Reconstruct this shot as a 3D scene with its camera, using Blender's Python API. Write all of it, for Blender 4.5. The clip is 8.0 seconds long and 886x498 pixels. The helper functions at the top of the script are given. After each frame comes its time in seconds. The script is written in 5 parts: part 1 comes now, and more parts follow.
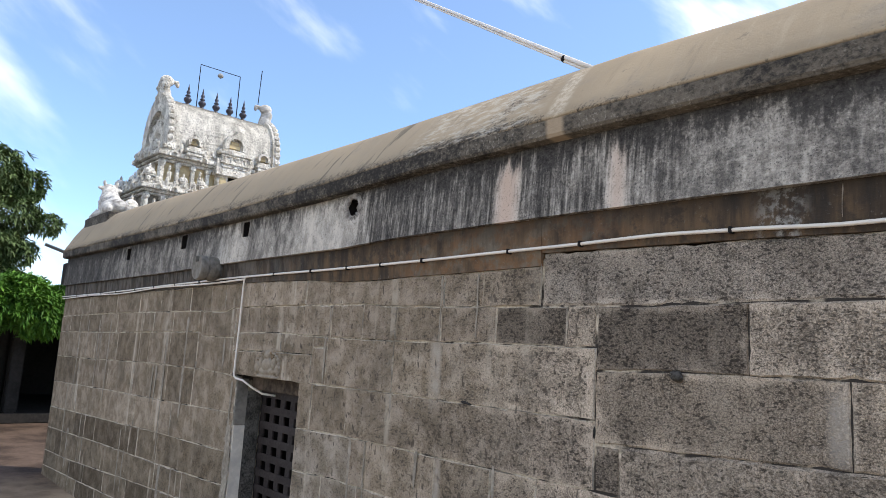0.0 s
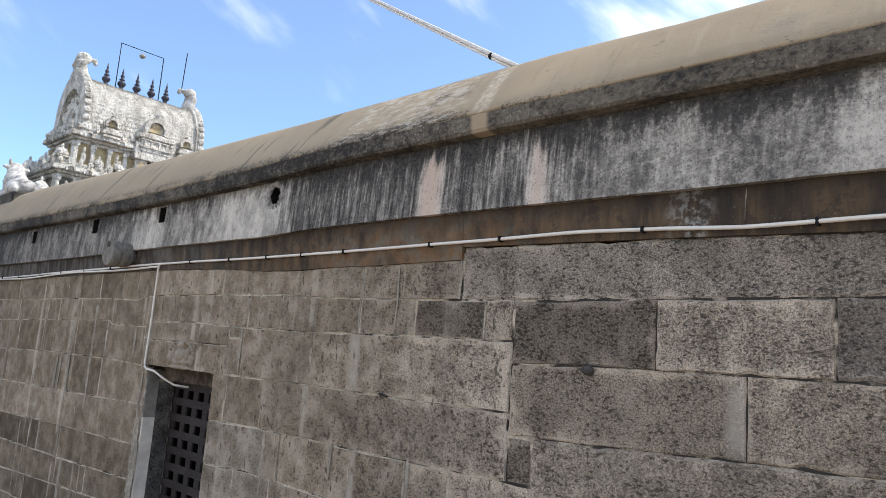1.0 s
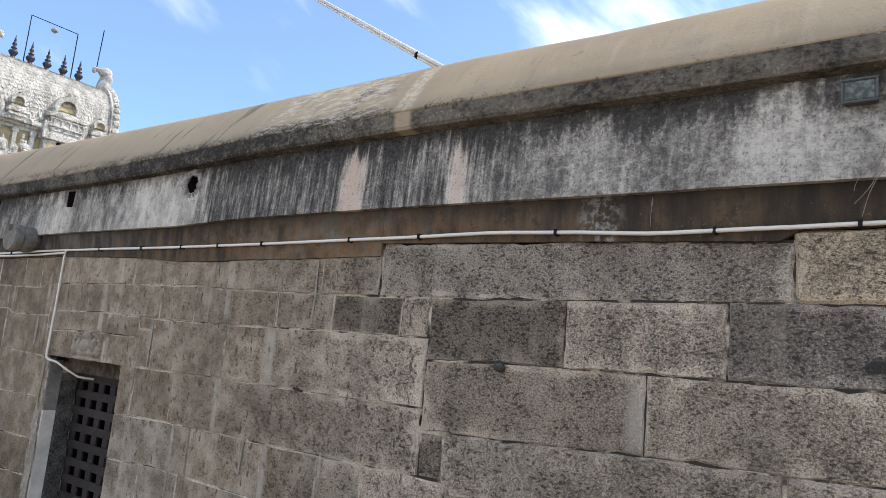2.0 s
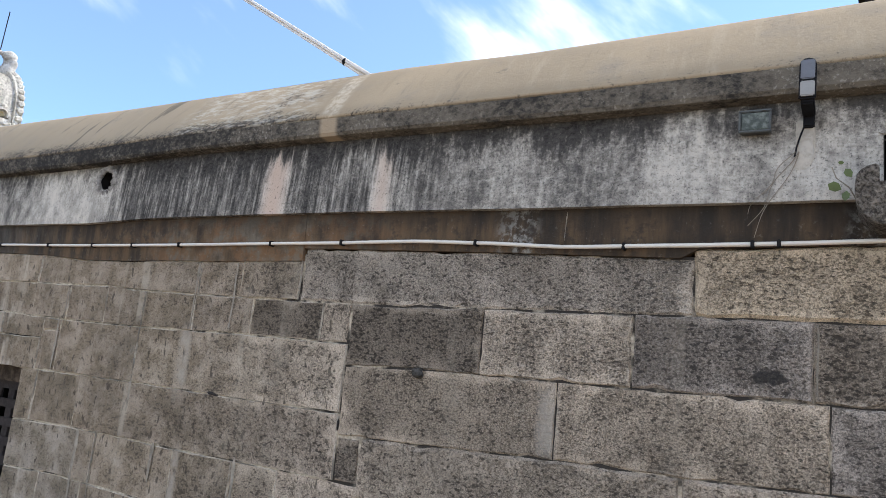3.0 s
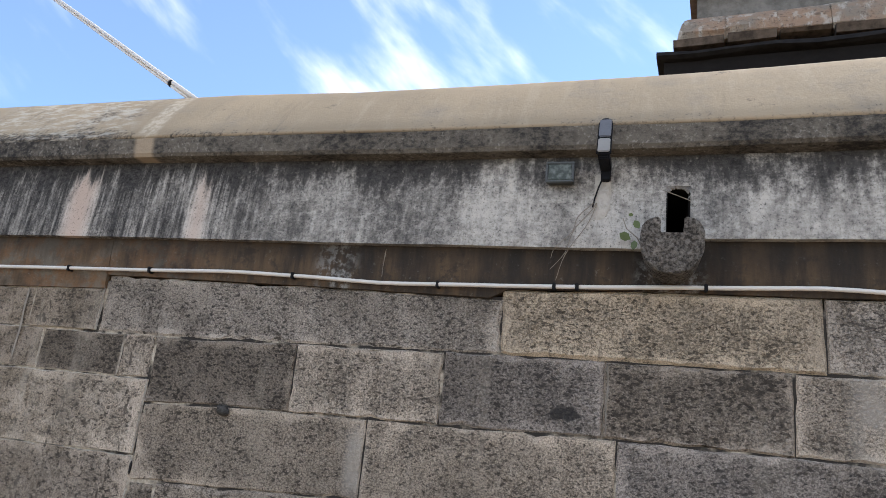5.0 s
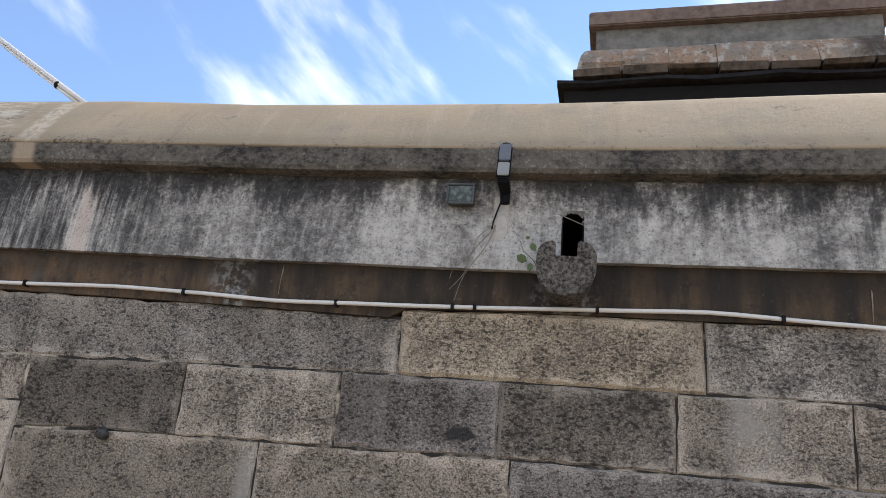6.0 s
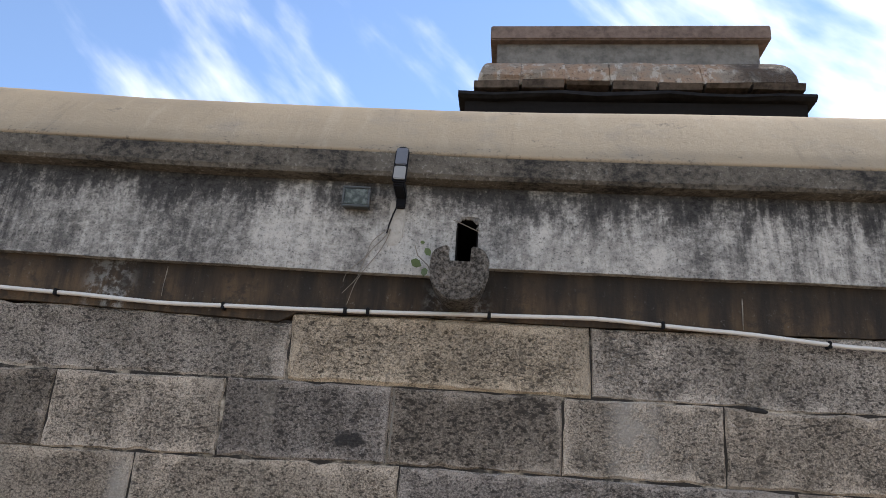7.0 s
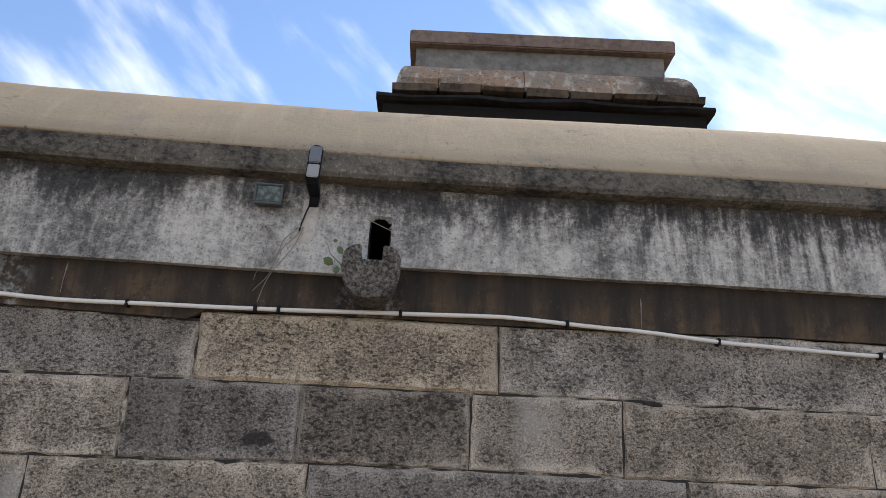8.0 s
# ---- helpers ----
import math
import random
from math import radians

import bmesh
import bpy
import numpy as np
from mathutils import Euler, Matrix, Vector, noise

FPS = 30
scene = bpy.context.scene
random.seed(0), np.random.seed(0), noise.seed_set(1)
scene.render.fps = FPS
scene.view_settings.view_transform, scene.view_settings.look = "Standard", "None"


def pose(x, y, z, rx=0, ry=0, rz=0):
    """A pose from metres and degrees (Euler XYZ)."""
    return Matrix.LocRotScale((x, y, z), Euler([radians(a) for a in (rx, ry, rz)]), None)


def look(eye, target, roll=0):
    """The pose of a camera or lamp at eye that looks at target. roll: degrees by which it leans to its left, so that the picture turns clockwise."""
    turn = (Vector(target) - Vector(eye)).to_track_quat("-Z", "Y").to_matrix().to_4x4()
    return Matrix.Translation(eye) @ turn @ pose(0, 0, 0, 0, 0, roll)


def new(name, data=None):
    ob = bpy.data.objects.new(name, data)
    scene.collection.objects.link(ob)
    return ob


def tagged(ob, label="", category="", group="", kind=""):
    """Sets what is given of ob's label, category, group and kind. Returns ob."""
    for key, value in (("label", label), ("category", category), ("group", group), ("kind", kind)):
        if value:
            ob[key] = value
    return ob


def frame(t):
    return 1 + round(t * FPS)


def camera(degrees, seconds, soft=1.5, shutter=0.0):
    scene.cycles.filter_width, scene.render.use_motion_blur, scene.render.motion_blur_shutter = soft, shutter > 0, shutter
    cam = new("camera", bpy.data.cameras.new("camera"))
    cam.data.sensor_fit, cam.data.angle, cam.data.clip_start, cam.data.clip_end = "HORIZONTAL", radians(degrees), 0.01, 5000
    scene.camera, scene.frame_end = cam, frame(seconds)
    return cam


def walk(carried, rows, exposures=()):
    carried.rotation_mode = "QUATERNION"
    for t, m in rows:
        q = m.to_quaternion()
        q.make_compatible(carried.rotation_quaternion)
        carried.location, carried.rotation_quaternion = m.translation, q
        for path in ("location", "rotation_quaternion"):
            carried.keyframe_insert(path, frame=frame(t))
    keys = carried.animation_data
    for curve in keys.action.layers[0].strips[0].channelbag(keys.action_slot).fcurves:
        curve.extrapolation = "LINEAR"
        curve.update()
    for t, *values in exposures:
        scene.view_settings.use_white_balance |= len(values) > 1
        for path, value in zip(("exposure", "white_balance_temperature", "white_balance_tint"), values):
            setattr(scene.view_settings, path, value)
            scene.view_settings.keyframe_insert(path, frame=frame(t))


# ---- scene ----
cam = camera(64.3, 8.0, soft=0.7)
PATH = [
    (0, (3.49, -3.117, 2.344), (1.996, -1.82, 2.639), 3.4),
    (0.5, (3.498, -3.099, 2.328), (2.077, -1.723, 2.626), 3.9),
    (1, (3.511, -3.086, 2.324), (2.16, -1.641, 2.622), 4.3),
    (1.5, (3.535, -3.079, 2.324), (2.262, -1.565, 2.623), 4.8),
    (3, (3.598, -3.167, 2.332), (2.6, -1.467, 2.67), 5.8),
    (3.5, (3.607, -3.163, 2.314), (2.698, -1.421, 2.688), 6.1),
    (4, (3.635, -3.137, 2.284), (2.81, -1.365, 2.708), 6.4),
    (4.5, (3.679, -3.098, 2.284), (2.963, -1.291, 2.757), 6.3),
    (6, (3.742, -3.077, 2.311), (3.396, -1.194, 2.89), 5.1),
    (6.5, (3.749, -3.045, 2.299), (3.547, -1.152, 2.913), 4.6),
    (7, (3.782, -3.048, 2.295), (3.705, -1.15, 2.921), 3.9),
    (7.5, (3.808, -3.072, 2.279), (3.855, -1.177, 2.918), 3.1),
    (8, (3.822, -3.086, 2.267), (3.967, -1.198, 2.913), 2.5),
]
walk(cam, [(t, look(eye, target, roll)) for t, eye, target, roll in PATH],
     [(0.0, 1.09, 6760, 11.2), (1.5, 1.09, 6720, 11.0), (3.5, 1.22, 6620, 10.6), (4.5, 1.18, 6620, 10.9), (6.0, 0.98, 6680, 11.8), (8.0, 0.79, 6640, 11.8)])

# ---- world, sun ----
SUN_ELEV, SUN_AZ = 52.0, 48.0     # height and turn from +x towards +y, degrees
world = bpy.data.worlds.new("world")
scene.world = world
world.use_nodes = True


class G:
    """A short way to write node graphs."""

    def __init__(self, tree):
        self.t = tree
        tree.nodes.clear()

    def add(self, kind, inputs=None, **props):
        n = self.t.nodes.new(kind)
        for k, v in props.items():
            setattr(n, k, v)
        for k, v in (inputs or {}).items():
            if isinstance(v, bpy.types.NodeSocket):
                self.t.links.new(v, n.inputs[k])
            else:
                n.inputs[k].default_value = v
        return n

    def math(self, op, a, b=0.0, c=0.0):
        return self.add("ShaderNodeMath", {0: a, 1: b, 2: c}, operation=op).outputs[0]

    def noise(self, vec, scale, detail=4.0, rough=0.6, stretch=None):
        if stretch:
            vec = self.add("ShaderNodeVectorMath", {0: vec, 1: stretch}, operation="MULTIPLY").outputs[0]
        return self.add("ShaderNodeTexNoise", {"Vector": vec, "Scale": scale, "Detail": detail, "Roughness": rough}).outputs["Fac"]

    def step(self, v, lo, hi, a=0.0, b=1.0):
        return self.add("ShaderNodeMapRange", {0: v, 1: lo, 2: hi, 3: a, 4: b}, interpolation_type="SMOOTHSTEP").outputs[0]

    def mix(self, f, a, b, mode="MIX"):
        return self.add("ShaderNodeMix", {0: f, 6: a, 7: b}, data_type="RGBA", blend_type=mode).outputs[2]

    def bump(self, h, strength, dist):
        return self.add("ShaderNodeBump", {"Height": h, "Strength": strength, "Distance": dist}).outputs[0]

    def box(self, v, lo, hi, soft):
        a = self.step(v, lo - soft, lo + soft)
        b = self.step(v, hi - soft, hi + soft, 1.0, 0.0)
        return self.math("MULTIPLY", a, b)


def rgb(r, g, b):
    return (r, g, b, 1.0)


g = G(world.node_tree)
tc = g.add("ShaderNodeTexCoord").outputs["Generated"]
sky = g.add("ShaderNodeTexSky", sky_type="NISHITA", sun_disc=False, sun_elevation=radians(SUN_ELEV),
            sun_rotation=radians(90 - SUN_AZ), altitude=50.0, air_density=0.9, dust_density=0.0, ozone_density=2.0).outputs[0]
wx, wy, wz = g.add("ShaderNodeSeparateXYZ", {0: tc}).outputs
az = g.math("ARCTAN2", wx, wy)
el = g.math("ARCSINE", wz)
across = g.math("ADD", g.math("MULTIPLY", az, 0.56), g.math("MULTIPLY", el, 0.83))
along = g.math("SUBTRACT", g.math("MULTIPLY", az, 0.83), g.math("MULTIPLY", el, 0.56))
c1 = g.noise(g.add("ShaderNodeCombineXYZ", {0: g.math("MULTIPLY", across, 7.0), 1: g.math("MULTIPLY", along, 2.2), 2: 5.1}).outputs[0], 1.7, 6.0, 0.52)
c2 = g.noise(g.add("ShaderNodeCombineXYZ", {0: g.math("MULTIPLY", across, 2.0), 1: along, 2: 0.4}).outputs[0], 2.4, 5.0, 0.55)
cl = g.math("ADD", g.math("MULTIPLY", c1, 0.68), g.math("MULTIPLY", c2, 0.32))
cl = g.math("MULTIPLY_ADD", g.box(az, -0.54, -0.38, 0.09), 0.07, cl)
cl = g.math("MULTIPLY_ADD", g.box(az, -0.26, 0.12, 0.07), -0.06, cl)
cl = g.math("MULTIPLY_ADD", g.box(az, 0.34, 1.15, 0.20), 0.16, cl)
cl = g.math("MULTIPLY_ADD", g.box(az, -1.75, -1.36, 0.12), 0.10, cl)
# unseen cloud behind the camera, added to whiten the light on the wall
cl = g.math("MULTIPLY_ADD", g.step(g.math("ABSOLUTE", az), 1.75, 2.2), 0.13, cl)
cl = g.math("MULTIPLY_ADD", g.box(az, -1.25, -0.58, 0.08), -0.045, cl)
veil = g.step(cl, 0.50, 0.80)
blue = g.mix(1.0, sky, g.mix(g.step(wz, 0.0, 0.55), rgb(0.64, 0.76, 0.90), rgb(0.98, 0.99, 1.0)), "MULTIPLY")
skyc = g.mix(g.math("MULTIPLY", veil, g.step(wx, -0.95, -0.45, 0.42, 0.66)), blue, rgb(8.6, 8.6, 8.7))
bg = g.add("ShaderNodeBackground", {"Color": skyc, "Strength": 0.14})
out = g.add("ShaderNodeOutputWorld", {0: bg.outputs[0]})

sun = new("sun", bpy.data.lights.new("sun", "SUN"))
sun.data.energy, sun.data.angle, sun.data.color = 2.3, radians(0.6), (1.0, 0.95, 0.86)
ce, se = math.cos(radians(SUN_ELEV)), math.sin(radians(SUN_ELEV))
sun.matrix_world = look((ce * math.cos(radians(SUN_AZ)) * 50, ce * math.sin(radians(SUN_AZ)) * 50, se * 50), (0, 0, 0))


# ---- materials ----
def material(name, paint):
    m = bpy.data.materials.new(name)
    m.use_nodes = True
    q = G(m.node_tree)
    shader = q.add("ShaderNodeBsdfPrincipled")
    q.add("ShaderNodeOutputMaterial", {0: shader.outputs[0]})
    q.pos = q.add("ShaderNodeNewGeometry").outputs["Position"]
    sep = q.add("ShaderNodeSeparateXYZ", {0: q.pos})
    q.x, q.y, q.z = sep.outputs
    shader.inputs["Specular IOR Level"].default_value = 0.12
    for k, v in paint(q).items():
        if isinstance(v, bpy.types.NodeSocket):
            q.t.links.new(v, shader.inputs[k])
        else:
            shader.inputs[k].default_value = v
    return m


def paint_granite(q):
    info = q.add("ShaderNodeObjectInfo")
    warp = q.add("ShaderNodeVectorMath", {0: q.pos, 1: (0.88, 1.0, 1.12)}, operation="MULTIPLY").outputs[0]
    fine = q.noise(q.pos, 190.0, 3.0, 0.7)
    mid = q.noise(warp, 100.0, 4.0, 0.72)
    deep = q.noise(q.add("ShaderNodeMapping", {"Vector": q.pos, "Rotation": (0, radians(25), 0), "Scale": (0.7, 1.0, 1.3)}).outputs[0], 52.0, 3.0, 0.6)
    patch = q.noise(q.pos, 6.0, 5.0, 0.65)
    big = q.noise(q.pos, 1.9, 5.0, 0.62)
    tone = q.add("ShaderNodeSeparateColor", {0: info.outputs["Color"]}).outputs[0]
    rough_cut = q.step(q.x, -1.2, 1.4, 0.34, 1.0)
    pit = q.math("ADD", mid, q.math("MULTIPLY", q.math("SUBTRACT", patch, 0.5), 0.30))
    pit = q.math("SUBTRACT", pit, q.math("MULTIPLY", q.math("SUBTRACT", q.math("MAXIMUM", tone, 0.72), 0.90), 0.22))
    # arrises rubbed paler than the middle of each block
    gen = q.add("ShaderNodeSeparateXYZ", {0: q.add("ShaderNodeTexCoord").outputs["Generated"]})
    nx = q.math("MINIMUM", gen.outputs[0], q.math("SUBTRACT", 1.0, gen.outputs[0]))
    nz = q.math("MINIMUM", gen.outputs[2], q.math("SUBTRACT", 1.0, gen.outputs[2]))
    near = q.math("MINIMUM", q.math("MULTIPLY", nx, 3.2), nz)
    near = q.math("MULTIPLY_ADD", q.math("SUBTRACT", patch, 0.5), 0.5, near)
    rub = q.math("MULTIPLY", q.step(near, 0.01, 0.15, 1.0, 0.0), q.step(q.x, -0.2, 1.2, 0.3, 1.0))
    pit = q.math("MULTIPLY_ADD", rub, -0.085, pit)
    pit = q.math("MULTIPLY", q.step(pit, 0.44, 0.64), rough_cut)
    grain = q.math("MULTIPLY_ADD", q.math("SUBTRACT", q.step(fine, 0.36, 0.64), 0.5), q.step(q.x, -1.0, 1.3, 0.38, 1.0), 0.5)
    base = q.mix(grain, rgb(0.40, 0.345, 0.288), rgb(0.74, 0.64, 0.53))
    base = q.mix(1.0, base, info.outputs["Color"], "MULTIPLY")
    r = q.math("MULTIPLY_ADD", info.outputs["Random"], 0.14, 0.92)
    r = q.math("MULTIPLY_ADD", rub, 0.12, r)
    base = q.mix(1.0, base, q.add("ShaderNodeCombineXYZ", {0: r, 1: r, 2: r}).outputs[0], "MULTIPLY")
    base = q.mix(q.step(big, 0.44, 0.70, 0.0, 0.55), base, rgb(0.18, 0.15, 0.115))
    aged = q.math("MULTIPLY", q.step(q.x, -0.2, 1.5, 1.0, 0.12), q.step(patch, 0.34, 0.62, 0.35, 1.0))
    base = q.mix(aged, base, q.mix(1.0, base, rgb(0.565, 0.538, 0.476), "MULTIPLY"))
    col = q.mix(q.math("MULTIPLY", pit, 0.72), base, q.mix(1.0, rgb(0.098, 0.084, 0.070), info.outputs["Color"], "MULTIPLY"))
    micro = q.noise(q.pos, 150.0, 2.0, 0.6)
    col = q.mix(q.math("MULTIPLY", q.step(micro, 0.57, 0.66, 0.0, 0.5), rough_cut), col, rgb(0.05, 0.043, 0.037))
    col = q.mix(q.math("MULTIPLY", q.step(micro, 0.42, 0.34, 0.0, 0.3), rough_cut), col, q.mix(1.0, rgb(0.74, 0.65, 0.55), info.outputs["Color"], "MULTIPLY"))
    hollow = q.math("MULTIPLY_ADD", q.math("SUBTRACT", patch, 0.5), 0.45, deep)
    hollow = q.math("MULTIPLY_ADD", q.math("SUBTRACT", 0.85, tone), 0.10, hollow)
    hollow = q.math("MULTIPLY", q.step(q.math("MULTIPLY_ADD", rub, -0.10, hollow), 0.545, 0.65), q.step(q.x, -1.5, 1.3, 0.42, 0.85))
    col = q.mix(hollow, col, q.mix(1.0, rgb(0.062, 0.054, 0.047), info.outputs["Color"], "MULTIPLY"))
    pit = q.math("MAXIMUM", pit, hollow)
    chip = q.noise(q.pos, 26.0, 4.0, 0.62, (1.0, 1.0, 0.45))
    chip = q.math("MULTIPLY", q.step(chip, 0.59, 0.65), q.step(q.x, -4.5, -2.5))
    chip = q.math("MULTIPLY", chip, q.step(q.x, 1.0, 2.0, 0.8, 0.45))
    col = q.mix(chip, col, rgb(0.07, 0.058, 0.047))
    drip = q.noise(q.pos, 4.5, 5.0, 0.6, (1.0, 1.0, 0.05))
    brk = q.noise(q.pos, 2.4, 5.0, 0.65)
    lime = q.math("MULTIPLY", q.step(drip, 0.565, 0.67), q.step(brk, 0.42, 0.58))
    lime = q.math("MULTIPLY", lime, q.step(q.x, -3.0, 2.0, 0.8, 0.16))
    col = q.mix(lime, col, rgb(0.54, 0.47, 0.375))
    wash = q.math("MULTIPLY", q.box(q.x, 2.34, 2.43, 0.03), q.box(q.z, 2.0, 2.30, 0.06))
    wash = q.math("ADD", wash, q.math("MULTIPLY", q.box(q.x, -0.15, -0.05, 0.025), q.box(q.z, 2.0, 2.43, 0.08)))
    wash = q.math("ADD", wash, q.math("MULTIPLY", q.box(q.x, -0.06, 0.0, 0.02), q.box(q.z, 1.3, 1.7, 0.06)))
    wash = q.math("ADD", wash, q.math("MULTIPLY", q.box(q.x, 4.42, 4.60, 0.06), q.box(q.z, 2.34, 2.68, 0.04)))
    col = q.mix(q.math("MULTIPLY", wash, q.step(patch, 0.36, 0.58, 0.0, 0.65)), col, rgb(0.54, 0.48, 0.405))
    # soot smear on one block
    dx = q.math("MULTIPLY", q.math("SUBTRACT", q.x, 3.32), 11.0)
    dz = q.math("MULTIPLY", q.math("SUBTRACT", q.z, 2.435), 24.0)
    rr = q.math("ADD", q.math("MULTIPLY", dx, dx), q.math("MULTIPLY", dz, dz))
    rr = q.math("ADD", rr, q.math("MULTIPLY", q.noise(q.pos, 24.0, 3.0, 0.6), 1.6))
    col = q.mix(q.step(rr, 1.1, 1.6, 0.85, 0.0), col, rgb(0.035, 0.033, 0.032))
    h = q.math("SUBTRACT", q.math("MULTIPLY", fine, 0.35), q.math("MAXIMUM", pit, chip))
    return {"Base Color": col, "Roughness": 0.9, "Normal": q.bump(h, 0.75, 0.008)}


def paint_edge(q):
    n = q.noise(q.pos, 60.0, 4.0, 0.7)
    b = q.noise(q.pos, 4.0, 5.0, 0.65)
    col = q.mix(q.step(n, 0.35, 0.65), rgb(0.42, 0.37, 0.30), rgb(0.68, 0.60, 0.49))
    col = q.mix(q.step(b, 0.46, 0.60, 0.0, 0.8), col, rgb(0.17, 0.155, 0.13))
    return {"Base Color": col, "Roughness": 0.93, "Normal": q.bump(n, 0.6, 0.008)}


def paint_mortar(q):
    n = q.noise(q.pos, 40.0, 5.0, 0.7)
    b = q.noise(q.pos, 3.4, 5.0, 0.65)
    col = q.mix(q.step(n, 0.3, 0.7), rgb(0.33, 0.28, 0.21), rgb(0.62, 0.54, 0.425))
    gone = q.math("ADD", b, q.step(q.x, 0.6, 1.6, -0.05, 0.06))
    col = q.mix(q.step(gone, 0.43, 0.56), col, rgb(0.045, 0.04, 0.035))
    return {"Base Color": col, "Roughness": 0.95, "Normal": q.bump(n, 0.7, 0.01)}


def paint_plaster(q):
    mott = q.noise(q.pos, 11.0, 8.0, 0.74, (1.0, 1.0, 0.5))
    wide = q.noise(q.pos, 2.6, 4.0, 0.6, (1.0, 1.0, 0.12))
    run = q.noise(q.pos, 14.0, 5.0, 0.65, (1.0, 1.0, 0.07))
    hair = q.noise(q.pos, 42.0, 4.0, 0.65, (1.0, 1.0, 0.05))
    brush = q.noise(q.pos, 9.0, 5.0, 0.7, (1.0, 1.0, 4.0))
    speck = q.noise(q.pos, 85.0, 4.0, 0.75)
    zone = q.box(q.x, -1.05, 1.62, 0.25)
    east = q.step(q.x, 0.9, 2.2)
    d = q.math("MULTIPLY", mott, q.math("MULTIPLY_ADD", east, -0.08, q.math("MULTIPLY_ADD", zone, -0.12, 0.32)))
    d = q.math("MULTIPLY_ADD", east, 0.035, d)
    d = q.math("MULTIPLY_ADD", wide, 0.24, d)
    d = q.math("MULTIPLY_ADD", brush, 0.10, d)
    d = q.math("MULTIPLY_ADD", run, q.math("MULTIPLY_ADD", zone, 0.13, 0.17), d)
    d = q.math("MULTIPLY_ADD", zone, -0.065, q.math("ADD", d, 0.065))
    d = q.math("MULTIPLY_ADD", hair, q.math("MULTIPLY_ADD", zone, 0.40, 0.12), d)
    d = q.math("MULTIPLY_ADD", speck, q.math("MULTIPLY_ADD", east, -0.10, 0.30), d)
    ragged = q.math("ADD", q.z, q.math("MULTIPLY", q.math("SUBTRACT", mott, 0.5), 0.5))
    d = q.math("MULTIPLY_ADD", q.step(ragged, 3.36, 3.64), q.math("MULTIPLY_ADD", east, 0.06, 0.115), d)
    d = q.math("MULTIPLY_ADD", zone, -0.095, d)
    d = q.math("MULTIPLY_ADD", q.box(q.x, -7.6, -3.8, 0.5), 0.045, d)
    d = q.math("MULTIPLY_ADD", q.box(q.x, -12.0, -7.6, 0.8), 0.12, d)
    d = q.math("MULTIPLY_ADD", q.box(q.x, 4.75, 4.86, 0.05), 0.10, d)
    d = q.math("MULTIPLY_ADD", q.math("MULTIPLY", q.box(q.x, 3.60, 4.0, 0.12), q.step(q.z, 3.2, 3.4)), 0.06, d)
    d = q.math("MULTIPLY_ADD", q.box(q.x, -2.1, -1.05, 0.2), -0.10, d)
    d = q.math("MULTIPLY_ADD", q.box(q.x, -3.6, -3.0, 0.2), -0.08, d)
    peach = q.math("ADD", q.box(q.x, 0.45, 0.61, 0.07), q.math("MULTIPLY", q.box(q.x, 1.29, 1.38, 0.05), 0.75))
    peach = q.math("MULTIPLY", peach, q.step(q.math("MULTIPLY_ADD", run, 0.5, q.z), 3.72, 3.86, 1.0, 0.0))
    d = q.math("MULTIPLY_ADD", peach, -0.32, d)
    d = q.math("MULTIPLY_ADD", q.box(q.x, 1.7, 2.7, 0.35), 0.05, d)
    d = q.math("MULTIPLY_ADD", q.box(q.x, 2.85, 3.65, 0.25), -0.03, d)
    d = q.math("MULTIPLY_ADD", q.math("MULTIPLY", q.box(q.x, 4.0, 4.68, 0.2), q.step(q.math("MULTIPLY_ADD", mott, 0.3, q.z), 3.46, 3.66, 1.0, 0.0)), -0.045, d)
    crisp = q.noise(q.pos, 46.0, 7.0, 0.78, (0.7, 1.0, 1.0))
    d = q.math("MULTIPLY_ADD", q.math("SUBTRACT", crisp, 0.5), q.math("MULTIPLY_ADD", east, 0.36, 0.16), d)
    comb = q.noise(q.pos, 30.0, 3.0, 0.6, (1.0, 1.0, 0.04))
    d = q.math("MULTIPLY_ADD", q.math("MULTIPLY", q.math("SUBTRACT", comb, 0.5), q.step(q.x, 4.8, 5.1)), 0.45, d)
    light = q.mix(q.step(mott, 0.40, 0.62), rgb(0.60, 0.555, 0.485), rgb(0.42, 0.388, 0.34))
    light = q.mix(q.math("MULTIPLY", peach, 0.85), light, rgb(0.56, 0.42, 0.335))
    light = q.mix(q.step(q.x, 1.4, 2.6, 0.0, 0.15), light, rgb(0.37, 0.345, 0.315))
    col = q.mix(q.step(d, 0.50, 0.84), light, q.mix(q.step(crisp, 0.36, 0.64), rgb(0.024, 0.022, 0.021), rgb(0.085, 0.079, 0.073)))
    col = q.mix(q.step(speck, 0.57, 0.67, 0.0, 0.75), col, rgb(0.055, 0.053, 0.052))
    h = q.math("ADD", mott, q.math("MULTIPLY", speck, 0.5))
    return {"Base Color": col, "Roughness": 0.9, "Normal": q.bump(h, 0.5, 0.010)}


